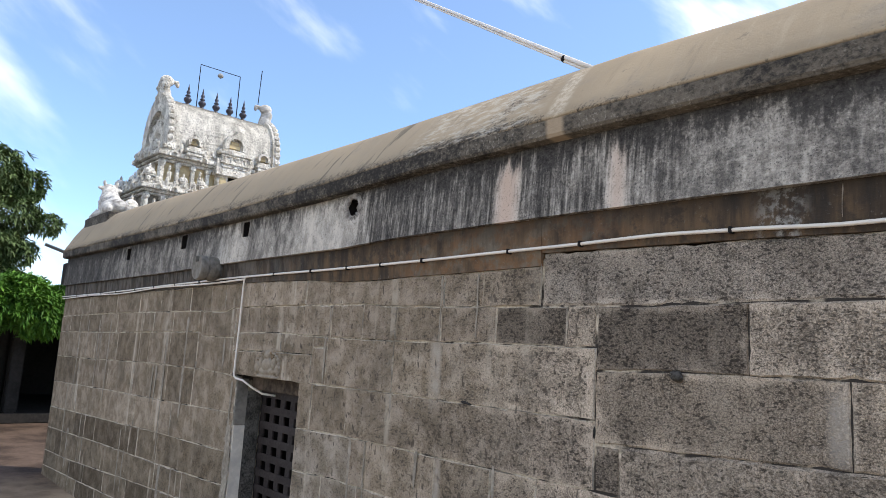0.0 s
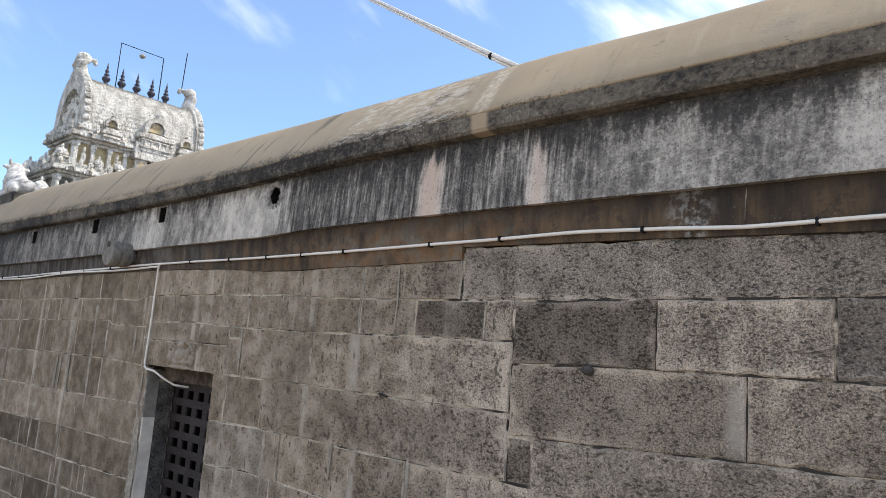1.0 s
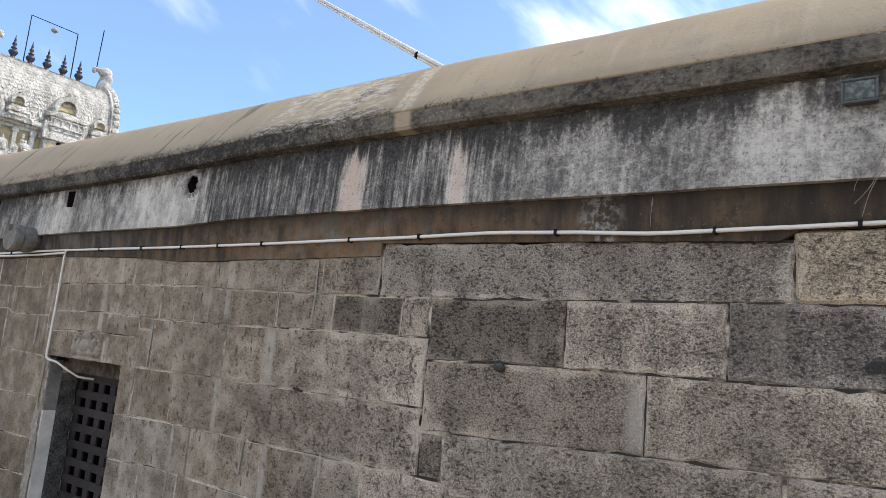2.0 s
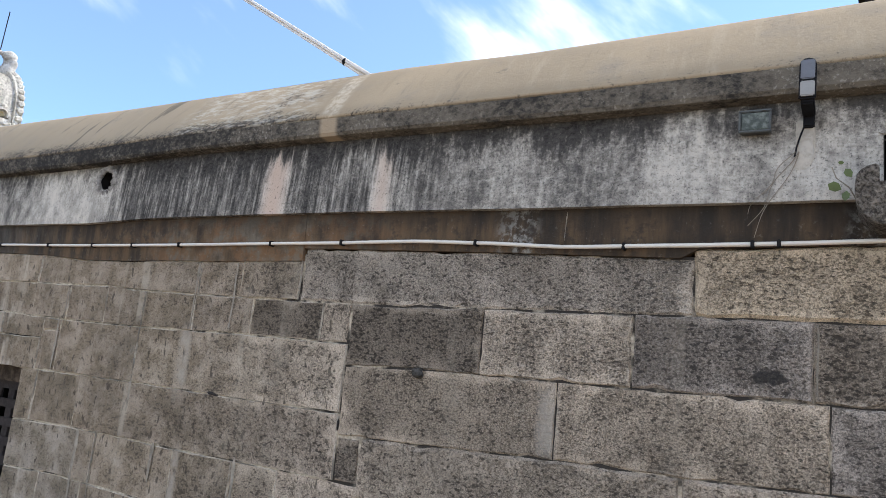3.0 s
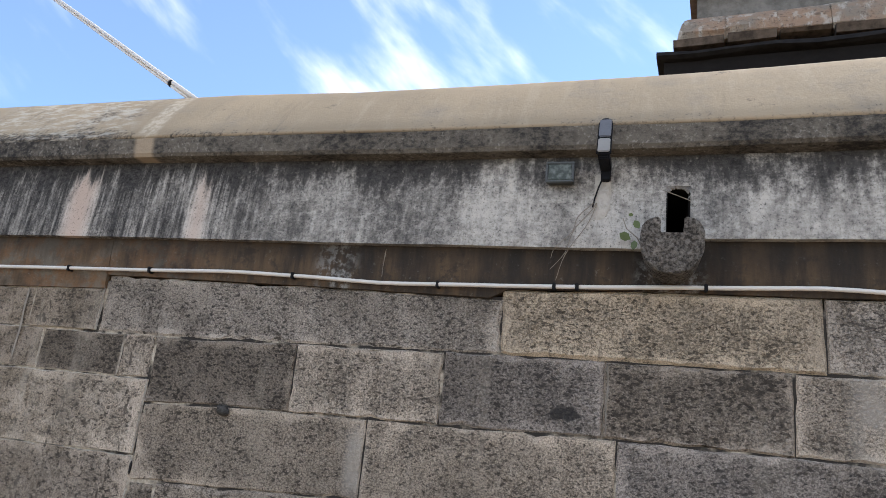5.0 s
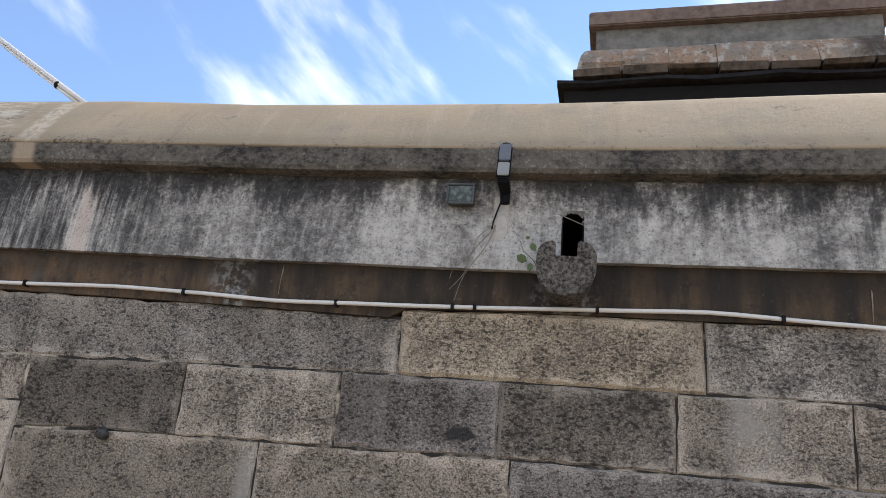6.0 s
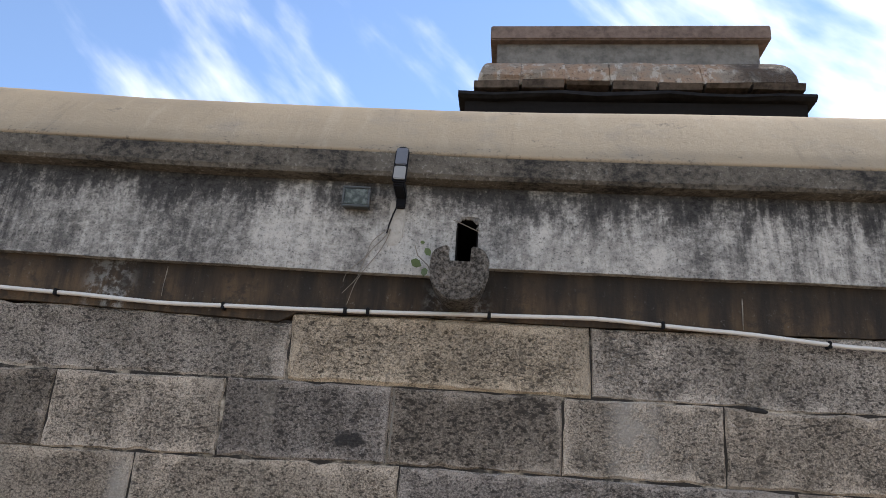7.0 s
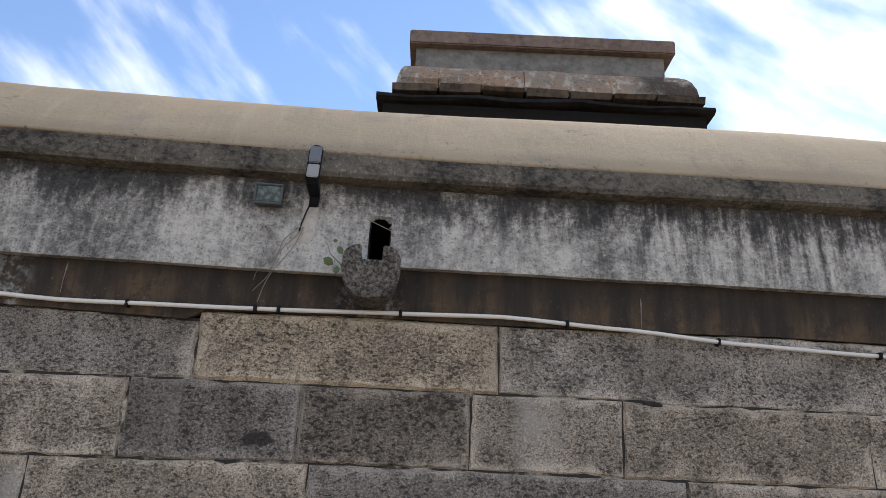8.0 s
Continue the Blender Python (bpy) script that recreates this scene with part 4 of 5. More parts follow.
# ---- flood lamp and solar lamp ----
flood = tagged(empty("flood_lamp", (3.252, -0.05, 3.498)), "small square flood lamp with greenish glass on plaster", "flood lamp")
housing = part("housing", boxes((-0.060, 0.060, -0.035, 0.015, -0.046, 0.046, 0.006)), M["aluminium"], flood)
part("rim", boxes((-0.064, 0.064, -0.048, -0.034, 0.040, 0.050, 0.003), (-0.064, 0.064, -0.048, -0.034, -0.050, -0.040, 0.003), (-0.064, -0.054, -0.048, -0.034, -0.040, 0.040, 0.003), (0.054, 0.064, -0.048, -0.034, -0.040, 0.040, 0.003)), M["aluminium"], flood)
part("glass", boxes((-0.053, 0.053, -0.044, -0.036, -0.039, 0.039, 0.003)), M["glass"], housing, "dusty greenish glass")

solar = tagged(empty("solar_lamp", (3.455, -0.05, 3.45)), "grey solar lamp on a black wall bracket", "solar lamp")
part("bracket", boxes((-0.021, 0.021, -0.03, 0.012, 0.012, 0.095, 0.005), (-0.024, 0.024, -0.175, -0.02, 0.055, 0.095, 0.006)), M["plastic"], solar, "black plastic bracket")
head = boxes((-0.034, 0.034, -0.018, 0.0, -0.105, 0.085, 0.006))
add_ball(head, (0, -0.009, 0.08), (0.034, 0.009, 0.034))
head.transform(Matrix.LocRotScale((0, -0.14, 0.165), Euler((radians(-18), 0, 0)), (0.92, 1.0, 0.98)))
head_ob = part("head", head, M["plastic"], solar)
cell = boxes((-0.028, 0.028, -0.024, -0.017, -0.010, 0.092, 0.005))
cell.transform(Matrix.LocRotScale((0, -0.14, 0.165), Euler((radians(-18), 0, 0)), (0.92, 1.0, 0.98)))
part("solar_cell", cell, M["panel"], head_ob, "grey-blue solar cell")
lens = boxes((-0.028, 0.028, -0.024, -0.017, -0.098, -0.02, 0.005))
lens.transform(Matrix.LocRotScale((0, -0.14, 0.165), Euler((radians(-18), 0, 0)), (0.92, 1.0, 0.98)))
part("lens", lens, M["lens"], head_ob, "pale diffuser")
part("cable", tube([(-0.012, -0.02, 0.03), (-0.03, -0.018, -0.02), (-0.045, -0.014, -0.07), (-0.052, -0.012, -0.11)], 0.004, 6), M["plastic"], solar)
patch = bmesh.new()
add_box(patch, 3.405, 3.478, -0.056, -0.03, 3.33, 3.50, 0.006)
add_ball(patch, (3.44, -0.05, 3.34), (0.036, 0.009, 0.06), (0, 10, 0), 3)
for v in patch.verts:
    v.co += Vector((1, 0, 1)) * 0.012 * noise.noise(v.co * 22.0)
tagged(part("render_patch", patch, M["patchlime"], wall), "fresh pale render patch")

# ---- lintel figure: one plain carved mesh ----
fig = bmesh.new()
for at, size in (((0, 0, 0.0), (0.10, 0.02, 0.035)), ((0, 0, 0.05), (0.055, 0.03, 0.06)), ((0, 0, 0.125), (0.03, 0.028, 0.034)), ((-0.075, 0, 0.06), (0.02, 0.02, 0.055)), ((0.075, 0, 0.06), (0.02, 0.02, 0.055)), ((0, 0.0, -0.045), (0.14, 0.02, 0.016)), ((-0.12, 0, 0.02), (0.025, 0.018, 0.05)), ((0.12, 0, 0.02), (0.025, 0.018, 0.05))):
    add_ball(fig, at, size)
for k in range(13):
    a = radians(180 * k / 12)
    add_ball(fig, (0.135 * math.cos(a), 0, 0.03 + 0.125 * math.sin(a)), (0.016, 0.018, 0.016), sub=1)
fig.transform(Matrix.LocRotScale((-2.42, -0.002, 2.10), None, (1.6, 1.9, 1.15)))
tagged(fused(part("lintel_carving", fig, M["carving"], None, smooth=True), 0.007), "small worn seated relief carved on the door lintel", "relief carving")

# ---- roots and weed by the spout ----
roots = tagged(empty("hanging_root"), "thin pale dry roots hanging down the plaster", "root")
for k in range(3):
    pts = [(3.42 - 0.012 * k - 0.17 * u + 0.012 * math.sin(u * (7 + 2 * k) + k), -0.066, 3.36 - (0.36 - 0.05 * k) * u) for u in [i / 12 for i in range(13)]]
    part("strand", tube(pts, 0.0022, 5, 0.0012), M["root"], roots)
weed = tagged(empty("weed"), "small green weed growing out beside the spout", "plant")
part("stem", tube([(3.64, -0.04, 3.12), (3.60, -0.10, 3.19), (3.555, -0.12, 3.225), (3.54, -0.12, 3.27)], 0.0025, 5), M["root"], weed)
for lx, lz, s, a in ((3.51, 3.20, 0.045, 30), (3.575, 3.17, 0.035, 100), (3.61, 3.22, 0.05, -20), (3.57, 3.26, 0.035, 60), (3.63, 3.17, 0.04, 10), (3.545, 3.285, 0.018, 0)):
    lf = bmesh.new()
    vs = [lf.verts.new(v) for v in ((0, 0, 0), (0.3, -0.1, 0.38), (0.75, -0.1, 0.40), (1.15, 0, 0.05), (0.8, 0.1, -0.32), (0.35, 0.1, -0.36))]
    lf.faces.new(vs[:4]), lf.faces.new((vs[0], vs[3], vs[4], vs[5]))
    lf.transform(Matrix.LocRotScale((lx + 0.015, -0.10, lz + 0.008), Euler((0, radians(a), 0)), (s * 1.05, s, s * 1.05)))
    part("leaf", lf, M["leaf_small"], weed)

tagged(part("twig", tube([(3.70, -0.05, 3.425), (3.75, -0.06, 3.40), (3.815, -0.05, 3.375), (3.83, 0.02, 3.37)], 0.0024, 5, 0.0016), M["root"]), "dry twig caught across the drain hole", "twig")

# ---- knob of stone ----
kn = bmesh.new()
add_ball(kn, (1.672, -0.012, 2.303), (0.030, 0.030, 0.026), sub=3)
add_ball(kn, (1.658, -0.014, 2.318), (0.020, 0.026, 0.015), sub=3)
for v in kn.verts:
    v.co += Vector((1.0, 0.5, 1.0)) * 0.007 * noise.noise(v.co * 38.0)
part("boss", kn, M["rubble"], wall, "broken stone boss", smooth=True)
# flat near-black lumps paint the shade inside broken-out joints
gap = bmesh.new()
for x, z, w, h in ((0.20, 2.052, 0.040, 0.011), (0.235, 2.046, 0.022, 0.009), (5.02, 2.663, 0.05, 0.012), (1.191, 1.985, 0.006, 0.034)):
    add_ball(gap, (x, -0.001, z), (w, 0.007, h), (0, random.uniform(-6, 6), 0), 2)
part("broken_joint", gap, M["joint_dark"], wall, "near-black lump painted for the dark of a broken-out joint", smooth=True)

# ---- bull statue on the wall end ----
tagged(part("pedestal", boxes((-9.82, -8.5, 0.12, 0.66, 4.08, 4.31, 0.02)), M["fascia"]), "dark plinth block on the end of the coping", "plinth")
bull = bmesh.new()
for at, size, rot in (((0.1, 0, 0.16), (0.40, 0.22, 0.17), (0, 0, 0)), ((-0.2, 0, 0.26), (0.20, 0.19, 0.24), (0, 12, 0)), ((-0.28, 0, 0.40), (0.15, 0.15, 0.20), (0, 0, 0)), ((-0.34, 0, 0.53), (0.14, 0.13, 0.12), (0, 10, 0)), ((-0.45, 0, 0.47), (0.10, 0.085, 0.085), (0, 10, 0)),
                      ((-0.30, 0.10, 0.635), (0.028, 0.03, 0.07), (-10, 0, 0)), ((-0.30, -0.10, 0.635), (0.028, 0.03, 0.07), (10, 0, 0)), ((-0.30, 0.15, 0.55), (0.03, 0.06, 0.035), (0, 0, 0)), ((-0.30, -0.15, 0.55), (0.03, 0.06, 0.035), (0, 0, 0)), ((-0.26, 0, 0.36), (0.19, 0.18, 0.035), (0, 15, 0)), ((-0.24, 0, 0.29), (0.21, 0.20, 0.03), (0, 15, 0)),
                      ((-0.34, -0.15, 0.07), (0.2, 0.08, 0.08), (0, 0, 0)), ((-0.34, 0.15, 0.07), (0.2, 0.08, 0.08), (0, 0, 0)), ((0.28, -0.18, 0.10), (0.19, 0.09, 0.11), (0, 0, 0)), ((0.28, 0.18, 0.10), (0.19, 0.09, 0.11), (0, 0, 0)), ((0.0, 0, 0.34), (0.12, 0.08, 0.07), (0, 0, 0))):
    add_ball(bull, at, size, rot)
bull.transform(pose(-9.2, 0.38, 4.305, 0, 0, 0))
tagged(fused(part("bull_statue", bull, M["whitewash"], smooth=True), 0.018), "whitewashed seated bull statue on the wall end", "statue")

# ---- lamp arm at the wall's corner ----
arm = tagged(empty("tube_lamp", (-9.96, 0.05, 3.62)), "grey tube lamp on a bracket at the wall corner", "lamp")
part("bracket", boxes((-0.03, 0.05, -0.03, 0.03, -0.25, 0.05, 0.006)), M["shade"], arm)
part("arm", tube([(-0.02, 0, 0.02), (-0.08, -0.1, 0.08), (-0.14, -0.24, 0.14)], 0.012, 8), M["aluminium"], arm)
part("shade", tube([(-0.08, -0.1, 0.085), (-0.2, -0.42, 0.2)], 0.028, 10), M["aluminium"], arm)


# ---- roof shrine beyond the wall ----
shrine = tagged(empty("roof_shrine", (4.945, 1.80, 0.198)), "weathered stone roof turret with overhanging eave", "turret")
shrine.rotation_euler = (0, 0, radians(-4.2))
shrine.scale = (0.972, 1.0, 0.947)
# base and entablature are near-black: the shade below the eave is painted
part("base", boxes((-1.05, 1.10, 0.15, 2.4, -0.209, 5.048, 0.01)), M["hollow"], shrine, "base wall coloured near-black for shadow")
# near-black eave: dirty stone, with the soffit's shade in the colour
part("eave", sweep_x([(-0.34, 5.075), (-0.37, 5.09), (-0.36, 5.12), (-0.10, 5.17), (2.4, 5.17), (2.75, 5.10), (2.4, 5.05), (0.15, 5.05)], steps(-1.33, 1.27, 0.26), lambda x: 0.03 * noise.noise(Vector((x * 2.3, 0, 0))), 0.022), M["eave"], shrine, "blackened and shade-darkened stone eave slab")
xs = [-1.13, -0.86, -0.52, -0.18, 0.16, 0.5, 0.84, 1.13]
for k, (a, b) in enumerate(zip(xs, xs[1:])):
    d = random.uniform(-0.012, 0.012)
    prof = [(-0.24 + d, 5.255), (-0.265 + d, 5.285), (-0.25 + d, 5.36), (-0.21 + d, 5.44), (-0.14 + d, 5.52), (-0.05, 5.575), (0.02, 5.59), (0.3, 5.59), (0.3, 5.255)]
    bm = sweep_x(prof, steps(a + 0.0015, b - 0.0015, 0.045), lambda x: 0.0, 0.07)
    for v in bm.verts:
        flare = max(0.0, 5.58 - v.co.z) / 0.32
        if k == 0 and v.co.x < a + 0.05:
            v.co.x -= 0.07 * flare ** 0.7
        if k == 6 and v.co.x > b - 0.05:
            v.co.x += 0.07 * flare ** 0.7
    part("eave_stone", bm, M["moulding"], shrine, "rounded rust-stained moulding stone" if k < 6 else "blackened end moulding stone")
    droop = random.uniform(-0.012, 0.025)
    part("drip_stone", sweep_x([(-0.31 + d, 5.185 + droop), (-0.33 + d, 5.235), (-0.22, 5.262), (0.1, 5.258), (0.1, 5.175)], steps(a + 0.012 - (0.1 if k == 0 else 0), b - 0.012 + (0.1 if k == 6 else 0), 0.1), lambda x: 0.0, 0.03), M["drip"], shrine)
# solid block in near-black, painting the dark recess under the eave
part("entablature", sweep_x([(-0.27, 4.6), (-0.30, 5.065), (2.3, 5.045), (2.3, 4.6)], steps(-1.28, 1.22, 0.2), lambda x: 0.0, 0.02), M["hollow"], shrine, "entablature coloured near-black for the recess shade")
part("neck", boxes((-1.07, 1.05, 0.05, 2.2, 5.53, 5.85, 0.008)), M["greystone"], shrine, "plain grey rendered neck wall")
part("top_slab", boxes((-1.125, 1.13, -0.02, 2.3, 5.845, 5.98, 0.01)), M["rufous"], shrine, "reddish top slab")


# ---- gate tower ----
tower = tagged(empty("gate_tower", (-25.2, 8.43, -0.11)), "weathered whitewashed temple gate tower with barrel roof", "tower")
T = M["tower"]


def ledge(hx, hy, z, h, out):
    """A moulded cornice ring round a storey of half sizes hx, hy."""
    bm = bmesh.new()
    for k, (o, a, b) in enumerate(((0.25, 0.0, 0.22), (0.6, 0.22, 0.42), (1.0, 0.42, 0.8), (0.7, 0.8, 1.0))):
        add_box(bm, -hx - out * o, hx + out * o, -hy - out * o, hy + out * o, z + h * a, z + h * b, min(0.03, h * 0.08))
    return bm


def arch(w, depth):
    """A horseshoe gable arch with raised rim, facing +x."""
    bm = bmesh.new()
    for r0, r1, x0, x1 in ((w * 0.62, w, 0, depth), (0.0, w * 0.62, 0, depth * 0.35)):
        ring = []
        for k in range(13):
            a = radians(-25 + 230 * k / 12)
            ring.append((math.cos(a), math.sin(a)))
        for (c0, s0), (c1, s1) in zip(ring, ring[1:]):
            vs = [bm.verts.new((x, r * c, r * s)) for x in (x0, x1) for r, c, s in ((r0, c0, s0), (r1, c0, s0), (r1, c1, s1), (max(r0, 0.001), c1, s1))]
            for f in ((4, 5, 6, 7), (1, 2, 6, 5), (0, 4, 7, 3), (0, 1, 5, 4), (2, 3, 7, 6)):
                bm.faces.new([vs[i] for i in f])
    add_ball(bm, (depth * 0.5, 0, w * 1.12), (depth * 0.6, w * 0.18, w * 0.32), sub=1)
    return bm


def storey(hx, hy, z0, z1, by=0.0):
    h = z1 - z0
    part("storey_wall", boxes((-hx + 0.12, hx - 0.12, -hy + 0.12, hy - 0.12, z0 - 0.05, z1)), M["tower_cream"] if z0 > 8 else M["tower_grey"], tower, "cream painted recessed storey wall" if z0 > 8 else "dark grey recessed storey wall")
    part("cornice", ledge(hx - 0.05, hy - 0.05, z0 + h * 0.66, h * 0.34, 0.30), T, tower)
    part("plinth", ledge(hx - 0.05, hy - 0.05, z0 - 0.02, h * 0.16, 0.16), T, tower)
    ny = max(5, int(hy * 2 / 0.62))
    for k in range(ny + 1):
        y = -hy + 0.05 + (2 * hy - 0.1) * k / ny
        for sx in (1, -1):
            col = boxes((sx * hx - 0.07, sx * hx + 0.07, y - 0.075, y + 0.075, z0 + h * 0.12, z0 + h * 0.68, 0.012), (sx * hx - 0.10, sx * hx + 0.10, y - 0.11, y + 0.11, z0 + h * 0.56, z0 + h * 0.67, 0.015))
            part("pilaster", col, T, tower)
    for k in range(4):
        x = -hx + 0.05 + (2 * hx - 0.1) * k / 3
        for sy in (1, -1):
            part("pilaster", boxes((x - 0.075, x + 0.075, sy * hy - 0.07, sy * hy + 0.07, z0 + h * 0.12, z0 + h * 0.68, 0.012)), T, tower)
    # rows of little worn knobs on the cornice edge
    nk = int(hy * 2 / 0.33)
    for k in range(nk + 1):
        y = -hy + 2 * hy * k / nk
        b = bmesh.new()
        add_ball(b, (hx + 0.20, y, z1 + 0.06), (0.07, 0.09 + 0.03 * (k % 2), 0.12 + 0.05 * (k % 3)), sub=1)
        part("worn_knob", b, T, tower)
    for k in range(9):
        x = -hx + 2 * hx * k / 8
        b = bmesh.new()
        add_ball(b, (x, -hy - 0.18, z1 + 0.06), (0.09, 0.08, 0.13 + 0.05 * (k % 3)), sub=1)
        part("worn_knob", b, T, tower)
    # central bay; its doorway is a solid near-black block painted as shade
    part("bay", boxes((hx - 0.1, hx + 0.22, by - 0.62, by - 0.17, z0, z0 + h * 0.62, 0.02), (hx - 0.1, hx + 0.22, by + 0.17, by + 0.62, z0, z0 + h * 0.62, 0.02), (hx - 0.1, hx + 0.34, by - 0.75, by + 0.75, z0 + h * 0.58, z1 + 0.04, 0.02)), T, tower)
    part("doorway", boxes((hx - 0.12, hx + 0.06, by - 0.17, by + 0.17, z0, z0 + h * 0.58)), M["hollow"], tower, "doorway drawn as a near-black block")
    part("bay_panel", boxes((hx + 0.2, hx + 0.235, by - 0.52, by - 0.24, z0 + h * 0.2, z0 + h * 0.52, 0.01)), M["tower_cream"], tower)
    # small roofs, arches and worn plain figures above the cornice and between the pilasters
    for k in range(ny):
        y = -hy + 0.05 + (2 * hy - 0.1) * (k + 0.5) / ny
        if abs(y) < 0.7:
            continue
        a = arch(0.17, 0.10)
        a.transform(Matrix.Translation((hx + 0.22, y, z0 + h * 0.84)))
        part("gable_arch", a, T, tower)
        if k % 2 == 0:
            f = bmesh.new()
            add_ball(f, (hx + 0.02, y, z0 + h * 0.30), (0.08, 0.11, h * 0.17), sub=1)
            add_ball(f, (hx + 0.03, y, z0 + h * 0.50), (0.06, 0.065, h * 0.09), sub=1)
            part("worn_figure", f, T, tower)
    for k in range(3):
        x = -hx + 0.1 + (2 * hx - 0.2) * (k + 0.5) / 3
        a = arch(0.17, 0.10)
        a.transform(pose(x, -hy - 0.22, z0 + h * 0.84, 0, 0, -90))
        part("gable_arch", a, T, tower)


def corner_shrine(x, y, z, s):
    bm = boxes((x - 0.28 * s, x + 0.28 * s, y - 0.28 * s, y + 0.28 * s, z, z + 0.35 * s, 0.02), (x - 0.36 * s, x + 0.36 * s, y - 0.36 * s, y + 0.36 * s, z + 0.33 * s, z + 0.45 * s, 0.03))
    join(bm, lathe([(0.26 * s, 0), (0.36 * s, 0.08 * s), (0.34 * s, 0.24 * s), (0.22 * s, 0.40 * s), (0.07 * s, 0.48 * s), (0.09 * s, 0.56 * s), (0.01, 0.72 * s)], 12, (x, y, z + 0.43 * s)))
    part("corner_shrine", bm, T, tower)


part("base_storey", boxes((-3.1, 3.1, -4.4, 4.4, 0, 5.2, 0.03)), M["hall"], tower, "granite lower storey")
storey(2.3, 3.75, 5.2, 6.75)
storey(1.8, 3.1, 6.75, 8.25)
storey(1.28, 2.48, 8.25, 9.75, 0.35)
for hx, hy, z, s in ((2.2, 3.65, 6.7, 0.72), (1.7, 3.0, 8.2, 0.66)):
    for sx in (1, -1):
        for sy in (1, -1):
            corner_shrine(sx * hx, sy * hy, z, s)
    for y in (-1.7, -0.95, 0.95, 1.7):
        corner_shrine(hx, y * hy / 3.0, z, s * 0.8)
    corner_shrine(0.0, -hy, z, s * 0.9)

# barrel roof: a horseshoe section along y, with raised scales
HX, Z0, ZH = 1.32, 9.75, 2.35


def vault(a, r=1.0):
    """Section point at angle a: 0 at the front eave, 180 at the back."""
    c, s = math.cos(radians(a)), math.sin(radians(a))
    bulge = 1.0 + 0.10 * math.sin(radians(2 * min(a, 180 - a)))
    return HX * r * bulge * c, Z0 + ZH * (abs(s) ** 0.92) * r


roof = bmesh.new()
rows = 26
pts = [vault(180 * k / rows) for k in range(rows + 1)]
for (xa, za), (xb, zb) in zip(pts, pts[1:]):
    vs = [roof.verts.new(v) for v in ((xa, -2.15, za), (xa, 2.15, za), (xb, 2.15, zb), (xb, -2.15, zb))]
    roof.faces.new(vs)
part("barrel_roof", roof, T, tower, "barrel roof with rows of plaster scales")
scales = bmesh.new()
for r in range(0, 20):
    a = 4.4 * r + 3
    xa, za = vault(a)
    xb, zb = vault(a + 4.7)
    for k in range(30):
        y = -2.05 + (k + 0.5 * (r % 2)) * 0.14
        if y > 2.08:
            continue
        nx, nz = (zb - za), -(xb - xa)
        L = math.hypot(nx, nz)
        nx, nz = nx / L * 0.022, nz / L * 0.022
        q = [(xa + nx, y, za + nz), (xa * 0.6 + xb * 0.4 + nx, y + 0.066, za * 0.6 + zb * 0.4 + nz), (xb, y + 0.05, zb), (xb, y - 0.05, zb), (xa * 0.6 + xb * 0.4 + nx, y - 0.066, za * 0.6 + zb * 0.4 + nz)]
        scales.faces.new([scales.verts.new(v) for v in q])
tagged(part("scale_cover", scales, T, tower), kind="stuff")
for sy in (-1, 1):
    end = bmesh.new()
    for r0, r1, y0, y1 in ((0.80, 1.10, 2.10, 2.42), (0.0, 0.82, 2.05, 2.22), (0.45, 0.60, 2.2, 2.34)):
        pr = [180 * k / 20 for k in range(21)]
        for a, b in zip(pr, pr[1:]):
            P = [vault(a, r0) if r0 else (vault(a)[0] * 0.001, Z0), vault(a, r1), vault(b, r1), vault(b, r0) if r0 else (vault(b)[0] * 0.001, Z0)]
            P = [(px, Z0 - 0.12 + (pz - Z0) * 1.02) for px, pz in P]
            vs = [end.verts.new((px, sy * yy, pz)) for yy in (y0, y1) for px, pz in P]
            for f in ((4, 5, 6, 7), (1, 2, 6, 5), (0, 4, 7, 3), (0, 1, 2, 3)):
                end.faces.new([vs[i] for i in f])
    for k in range(26):
        a = 180 * (k + 0.5) / 26
        px, pz = vault(a, 1.10)
        add_ball(end, (px, sy * 2.3, pz - 0.1), (0.12, 0.16, 0.14), (0, 0, 0), 1)
    for k in range(60):
        px, pz = vault(random.uniform(10, 170), random.uniform(0.15, 0.95))
        add_ball(end, (px, sy * 2.26, pz), (random.uniform(0.08, 0.17), 0.12, random.uniform(0.10, 0.24)), (0, random.uniform(-40, 40), 0), 1)
    bmesh.ops.recalc_face_normals(end, faces=end.faces[:])
    part("gable_end", end, T, tower, "horseshoe gable end thick with worn relief")
    crest = bmesh.new()
    for at, size, rot in (((0, 2.25, 12.2), (0.34, 0.22, 0.42), (0, 0, 0)), ((0, 2.3, 12.6), (0.24, 0.2, 0.36), (0, 0, 0)), ((0.05, 2.22, 12.88), (0.2, 0.24, 0.2), (0, 0, 0)), ((0.0, 1.92, 12.92), (0.1, 0.2, 0.07), (-12, 0, 0)), ((0, 1.76, 12.84), (0.07, 0.07, 0.1), (0, 0, 0)), ((0.22, 2.3, 12.5), (0.1, 0.13, 0.22), (0, 25, 0)), ((-0.22, 2.3, 12.5), (0.1, 0.13, 0.22), (0, -25, 0))):
        add_ball(crest, (at[0] * 1.25, sy * at[1], at[2]), [c * 1.22 for c in size], (rot[0] * sy, rot[1], rot[2]))
    for k in range(10):
        add_ball(crest, (random.uniform(-0.3, 0.3), sy * random.uniform(2.15, 2.5), random.uniform(12.1, 12.85)), (0.09, 0.09, 0.12), (0, 0, 0), 1)
    fused(part("crest_finial", crest, M["whitewash"] if sy > 0 else T, tower, "curved beast-head crest finial"), 0.04)
